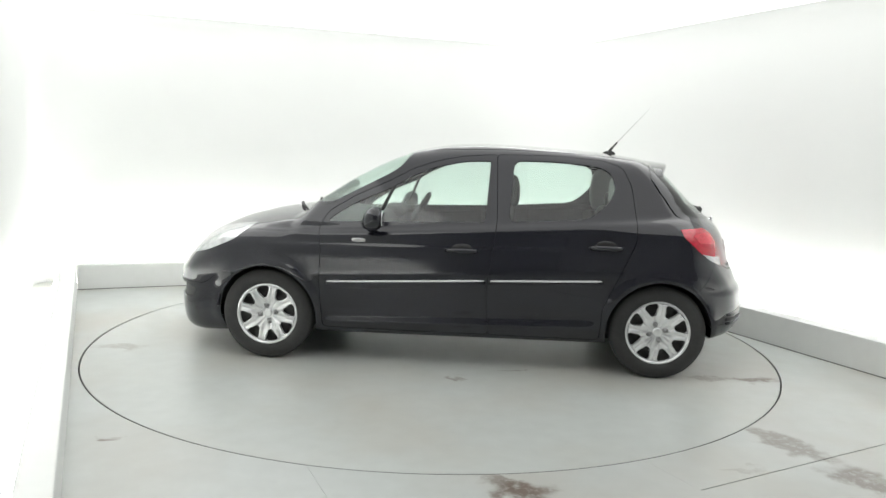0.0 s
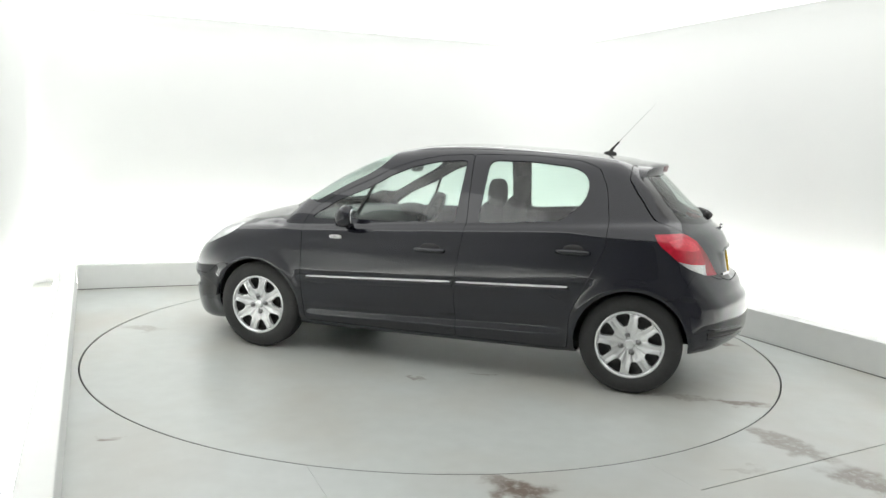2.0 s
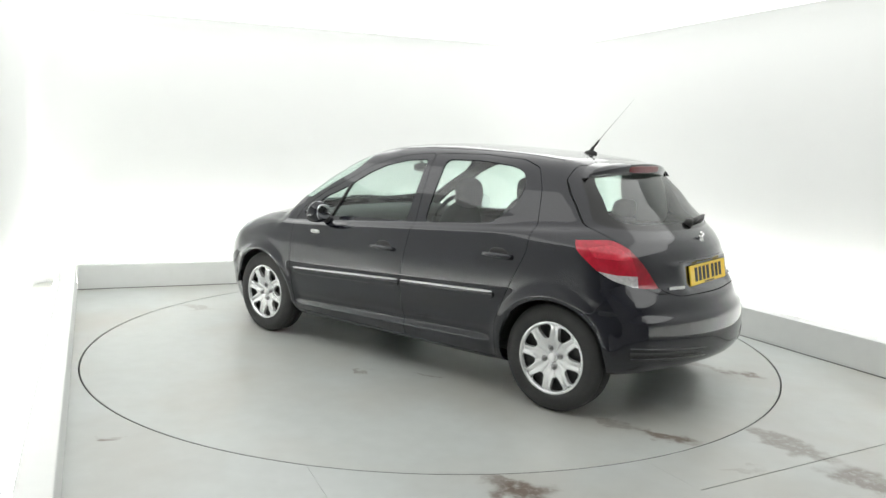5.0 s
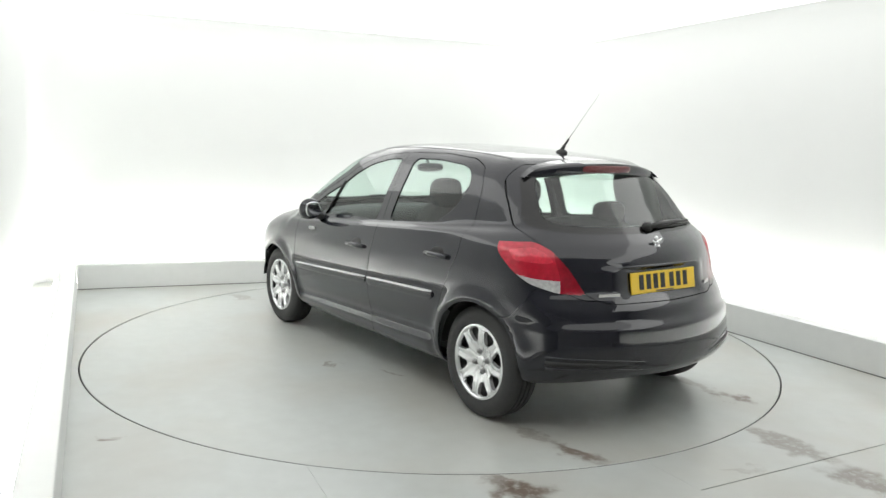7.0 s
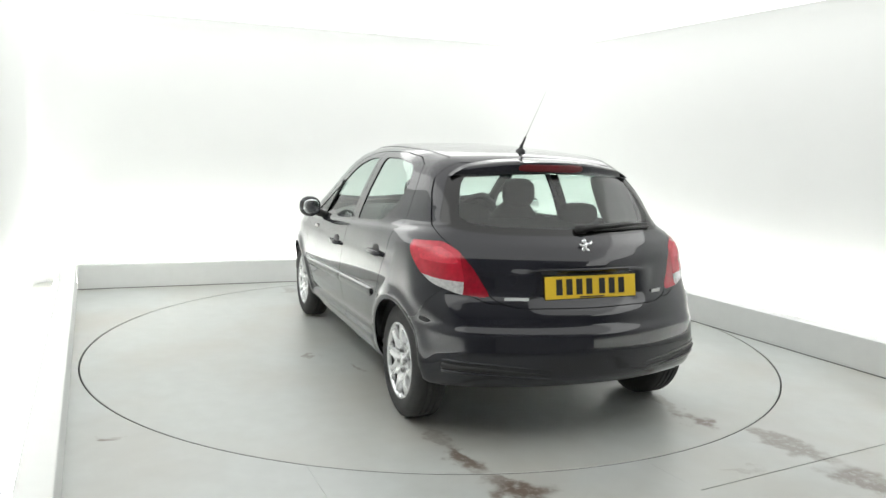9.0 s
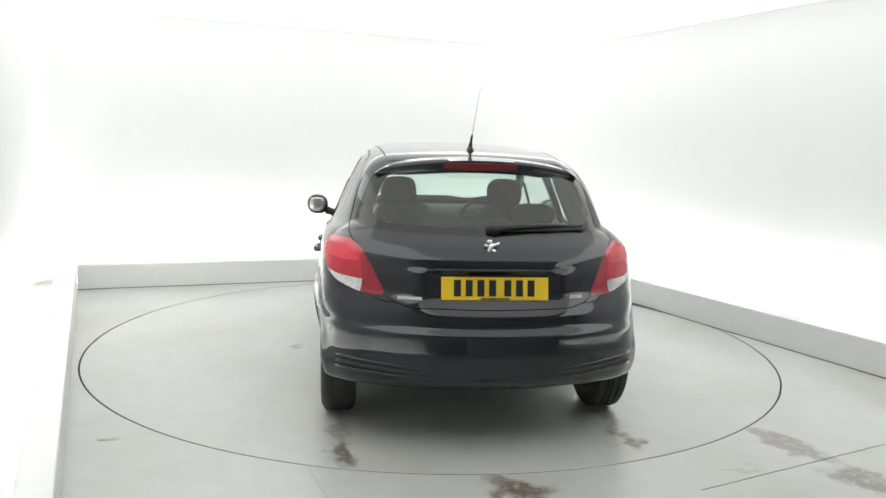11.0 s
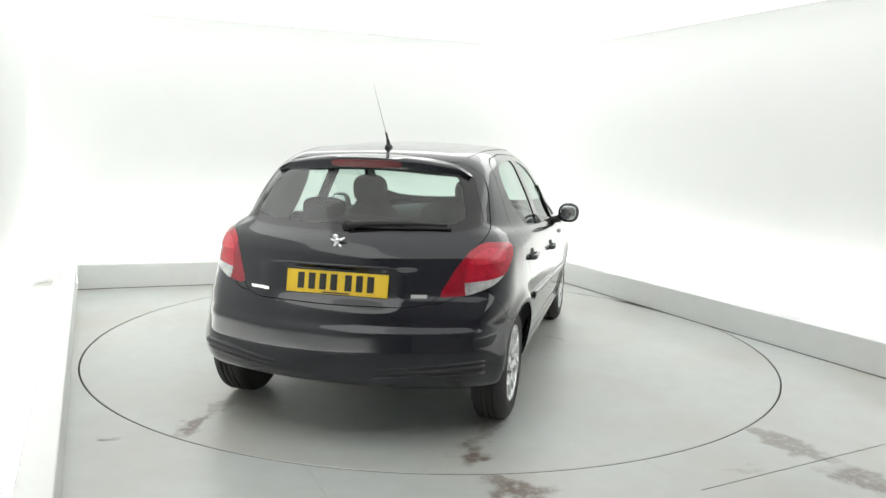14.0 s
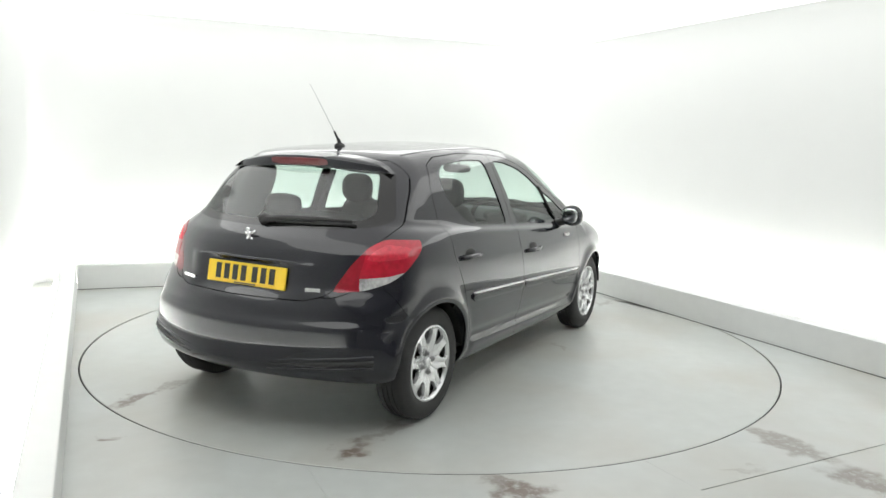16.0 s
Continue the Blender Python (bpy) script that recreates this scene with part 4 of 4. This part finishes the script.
def car_wheels(car):
    steel = bmesh.new()
    lathe(steel, [(0.0, 0.02), (0.12, 0.03), (0.185, 0.015), (0.195, 0.06), (0.195, -0.08), (0.0, -0.08)], 40, "Y", False)
    wheel = part("wheel", steel, STEEL, car, "road wheel with silver cover")
    b = bmesh.new()
    R = TYRE_R
    lathe(b, [(0.192, 0.070), (0.205, 0.083), (0.235, 0.092), (0.262, 0.090), (0.283, 0.080), (R - 0.006, 0.070), (R, 0.055), (R, 0.034), (R - 0.007, 0.032), (R - 0.007, 0.026), (R, 0.024),
              (R + 0.001, 0.004), (R - 0.007, 0.003), (R - 0.007, -0.003), (R + 0.001, -0.004), (R, -0.024), (R - 0.007, -0.026), (R - 0.007, -0.032), (R, -0.034), (R, -0.055), (R - 0.006, -0.070),
              (0.283, -0.080), (0.262, -0.090), (0.235, -0.092), (0.205, -0.083), (0.192, -0.070)], 72)
    ty = part("tyre", b, RUBBER, wheel, "black rubber tyre")
    soften(ty, 45)
    # wheel cover: a dished disc with eight broad grooved spokes and rounded openings near the rim
    b = bmesh.new()
    n = 8
    lathe(b, [(0.184, 0.066), (0.187, 0.080), (0.194, 0.086), (0.203, 0.084), (0.207, 0.073), (0.199, 0.064)], 72)
    cover = part("wheel_cover", b, SILVER, wheel, "silver plastic wheel cover")
    soften(cover, 40)
    c = bmesh.new()
    lathe(c, [(0.0, 0.072), (0.020, 0.0715), (0.026, 0.069), (0.029, 0.062), (0.029, 0.045)], 32, "Y", False)
    part("cover_centre", c, SILVER, cover, "round silver centre cap")
    pitch = math.tan(math.pi / n)
    for i in range(n):
        s = bmesh.new()
        rows = []
        for r, hole, h in ((0.024, 0, 0.058), (0.050, 0, 0.060), (0.075, 0, 0.065), (0.092, 0, 0.071), (0.102, 0.0, 0.075), (0.106, 0.008, 0.077), (0.114, 0.0155, 0.079),
                           (0.130, 0.0240, 0.082), (0.150, 0.0340, 0.084), (0.166, 0.0415, 0.084), (0.175, 0.0425, 0.083), (0.181, 0.034, 0.082), (0.184, 0.0, 0.081)):
            full = r * pitch
            w = full - hole
            wall = 0.022 if hole else 0.003
            lift = 0.009 * min(1.0, r / 0.10)
            rows.append([s.verts.new(q) for q in ((r, h - wall, -w), (r, h - 0.002, -w * 0.88), (r, h, -w * 0.62), (r, h - 0.5 * lift, -w * 0.30), (r, h - lift, 0), (r, h - 0.5 * lift, w * 0.30),
                                                  (r, h, w * 0.62), (r, h - 0.002, w * 0.88), (r, h - wall, w))])
        for p, q in zip(rows, rows[1:]):
            for j in range(8):
                s.faces.new((p[j], q[j], q[j + 1], p[j + 1]))
        bmesh.ops.recalc_face_normals(s, faces=s.faces)
        bmesh.ops.transform(s, matrix=Matrix.Rotation(2 * math.pi * i / n, 4, "Y"), verts=s.verts)
        soften(part("spoke", s, SILVER, cover), 50)
    for i in range(4):
        a = 2 * math.pi * (i + 0.25) / 4
        s = bmesh.new()
        lathe(s, [(0.0, 0.077), (0.0075, 0.077), (0.0095, 0.073), (0.0105, 0.066), (0.016, 0.0655), (0.0175, 0.055)], 16, "Y", False)
        bmesh.ops.translate(s, vec=(0.053 * math.cos(a), 0, 0.053 * math.sin(a)), verts=s.verts)
        part("wheel_bolt", s, NUT, cover, "dull grey wheel bolt")
    wheel.matrix_basis = pose(AXLE, HUB_Y, TYRE_R, 0, 32.5, 0)
    for x, y, turn, roll in ((-AXLE, HUB_Y, 0, 38.5), (AXLE, -HUB_Y, 180, 12), (-AXLE, -HUB_Y, 180, 33)):
        copy_thing(wheel, pose(x, y, TYRE_R, 0, roll, turn))
    # inner arches
    for x in (AXLE, -AXLE):
        for side in (1, -1):
            b = bmesh.new()
            n = 28
            prev = None
            for i in range(n + 1):
                a = radians(6 + 168 * i / n)
                ring = [b.verts.new((x + r * math.cos(a), y * side, 0.30 + r * math.sin(a))) for r, y in ((0.345, 0.808), (0.345, 0.50), (0.05, 0.50))]
                if prev:
                    for j in range(2):
                        b.faces.new((prev[j], ring[j], ring[j + 1], prev[j + 1]))
                prev = ring
            bmesh.ops.recalc_face_normals(b, faces=b.faces)
            part("wheel_arch_liner", b, PLASTIC, car, "dark plastic wheel arch liner")


def car_inside(car):
    for side in (1, -1):
        y = 0.355 * side
        b = bmesh.new()
        blob(b, (0.12, y, 0.50), (0.27, 0.25, 0.10), 3.2, 16)
        seat = part("front_seat", b, CLOTH, car, "dark cloth front seat")
        b = bmesh.new()
        blob(b, (0, 0, 0.30), (0.085, 0.245, 0.33), 3.0, 18)
        for v in b.verts:
            v.co.y *= 1 - 0.35 * max(0, (v.co.z - 0.2) / 0.43)
        bmesh.ops.transform(b, matrix=pose(-0.10, y, 0.48, 0, -18, 0), verts=b.verts)
        part("backrest", b, CLOTH, seat, "dark cloth backrest")
        b = bmesh.new()
        blob(b, (-0.315, y, 1.135), (0.055, 0.118, 0.098), 2.8, 16)
        part("headrest", b, CLOTH, seat, "dark rounded headrest")
        for s in (-0.05, 0.05):
            b = bmesh.new()
            tube(b, [(-0.275, y + s, 0.95), (-0.305, y + s, 1.10)], 0.007, 8)
            part("headrest_post", b, STEEL, seat, "metal headrest post")
    b = bmesh.new()
    blob(b, (-0.78, 0, 0.52), (0.28, 0.62, 0.11), 4, 16)
    bench = part("rear_seat", b, CLOTH, car, "dark cloth rear bench")
    b = bmesh.new()
    blob(b, (-1.05, 0, 0.78), (0.09, 0.60, 0.25), 4, 18)
    part("backrest", b, CLOTH, bench, "dark cloth rear backrest")
    for y in (-0.36, 0.36):
        b = bmesh.new()
        blob(b, (-1.08, y, 1.06), (0.05, 0.13, 0.065), 2.8, 14)
        part("headrest", b, CLOTH, bench, "dark rear headrest")
    b = bmesh.new()
    blob(b, (-1.36, 0, 0.965), (0.24, 0.54, 0.018), 5, 14)
    part("parcel_shelf", b, TRIM, car, "dark parcel shelf")
    b = bmesh.new()
    blob(b, (0.82, 0, 0.80), (0.26, 0.70, 0.17), 3.2, 20)
    part("dashboard", b, TRIM, car, "dark grey dashboard")
    b = bmesh.new()
    blob(b, (0.60, -0.36, 0.93), (0.09, 0.17, 0.05), 2.8, 14)
    part("instrument_hood", b, TRIM, car, "dark instrument hood")
    b = bmesh.new()
    box(b, -1.2, 1.1, -0.70, 0.70, 0.225, 0.26)
    part("cabin_floor", b, TRIM, car, "dark cabin floor", False)
    # steering wheel on the car's right
    b = bmesh.new()
    tube(b, [(0, 0.18 * math.cos(2 * math.pi * i / 40), 0.18 * math.sin(2 * math.pi * i / 40)) for i in range(41)], 0.016, 10)
    m = pose(0.42, -0.36, 0.90, 0, -28, 0)
    bmesh.ops.transform(b, matrix=m, verts=b.verts)
    sw = part("steering_wheel", b, TRIM, car, "dark steering wheel rim")
    b = bmesh.new()
    blob(b, (0.01, 0, 0), (0.03, 0.07, 0.06), 2.6, 12)
    tube(b, [(0.01, -0.17, 0.0), (0.01, 0.17, 0.0)], 0.014, 8)
    tube(b, [(0.01, 0, -0.17), (0.01, 0, 0)], 0.014, 8)
    bmesh.ops.transform(b, matrix=m, verts=b.verts)
    part("steering_hub", b, TRIM, sw, "dark steering wheel hub")
    b = bmesh.new()
    blob(b, (0.42, -0.03, 1.275), (0.018, 0.115, 0.032), 3, 14)
    tube(b, [(0.43, -0.03, 1.29), (0.47, -0.03, 1.335)], 0.010, 8)
    part("interior_mirror", b, PLASTIC, car, "black interior mirror")
    for side in (1, -1):
        b = bmesh.new()
        blob(b, (-1.10, 0.595 * side, 1.13), (0.16, 0.055, 0.19), 3.0, 16)
        for v in b.verts:
            v.co.y -= 0.45 * (v.co.z - 1.13) * side
        part("pillar_trim", b, PILLAR, car, "grey trim on the rear pillar")
    # headlining
    b = bmesh.new()
    grid = [[b.verts.new((x, y, top_z(x, abs(y)) - 0.030)) for y in [-0.50 + 0.1 * j for j in range(11)]] for x in [-1.20 + 0.07 * i for i in range(22)]]
    for p, q in zip(grid, grid[1:]):
        for j in range(10):
            b.faces.new((p[j], p[j + 1], q[j + 1], q[j]))
    hl = part("headlining", b, LINING, car, "light grey headlining")
    thicken(hl, 0.008)


build_room()
turntable = build_turntable()
car = build_car()


def angle(t):
    """The turntable's turn in degrees."""
    return 174.454 - 6.87135 * t - 0.016779 * t * t + 8.742e-5 * t ** 3


def motions():
    times = [0.5 * i for i in range(33)]
    walk(turntable, [(t, pose(0, 0, 0, 0, 0, angle(t))) for t in times])
    walk(car, [(t, pose(0, 0, 0, 0, 0, angle(t)) @ pose(-0.2375, -0.033, 0)) for t in times])


motions()
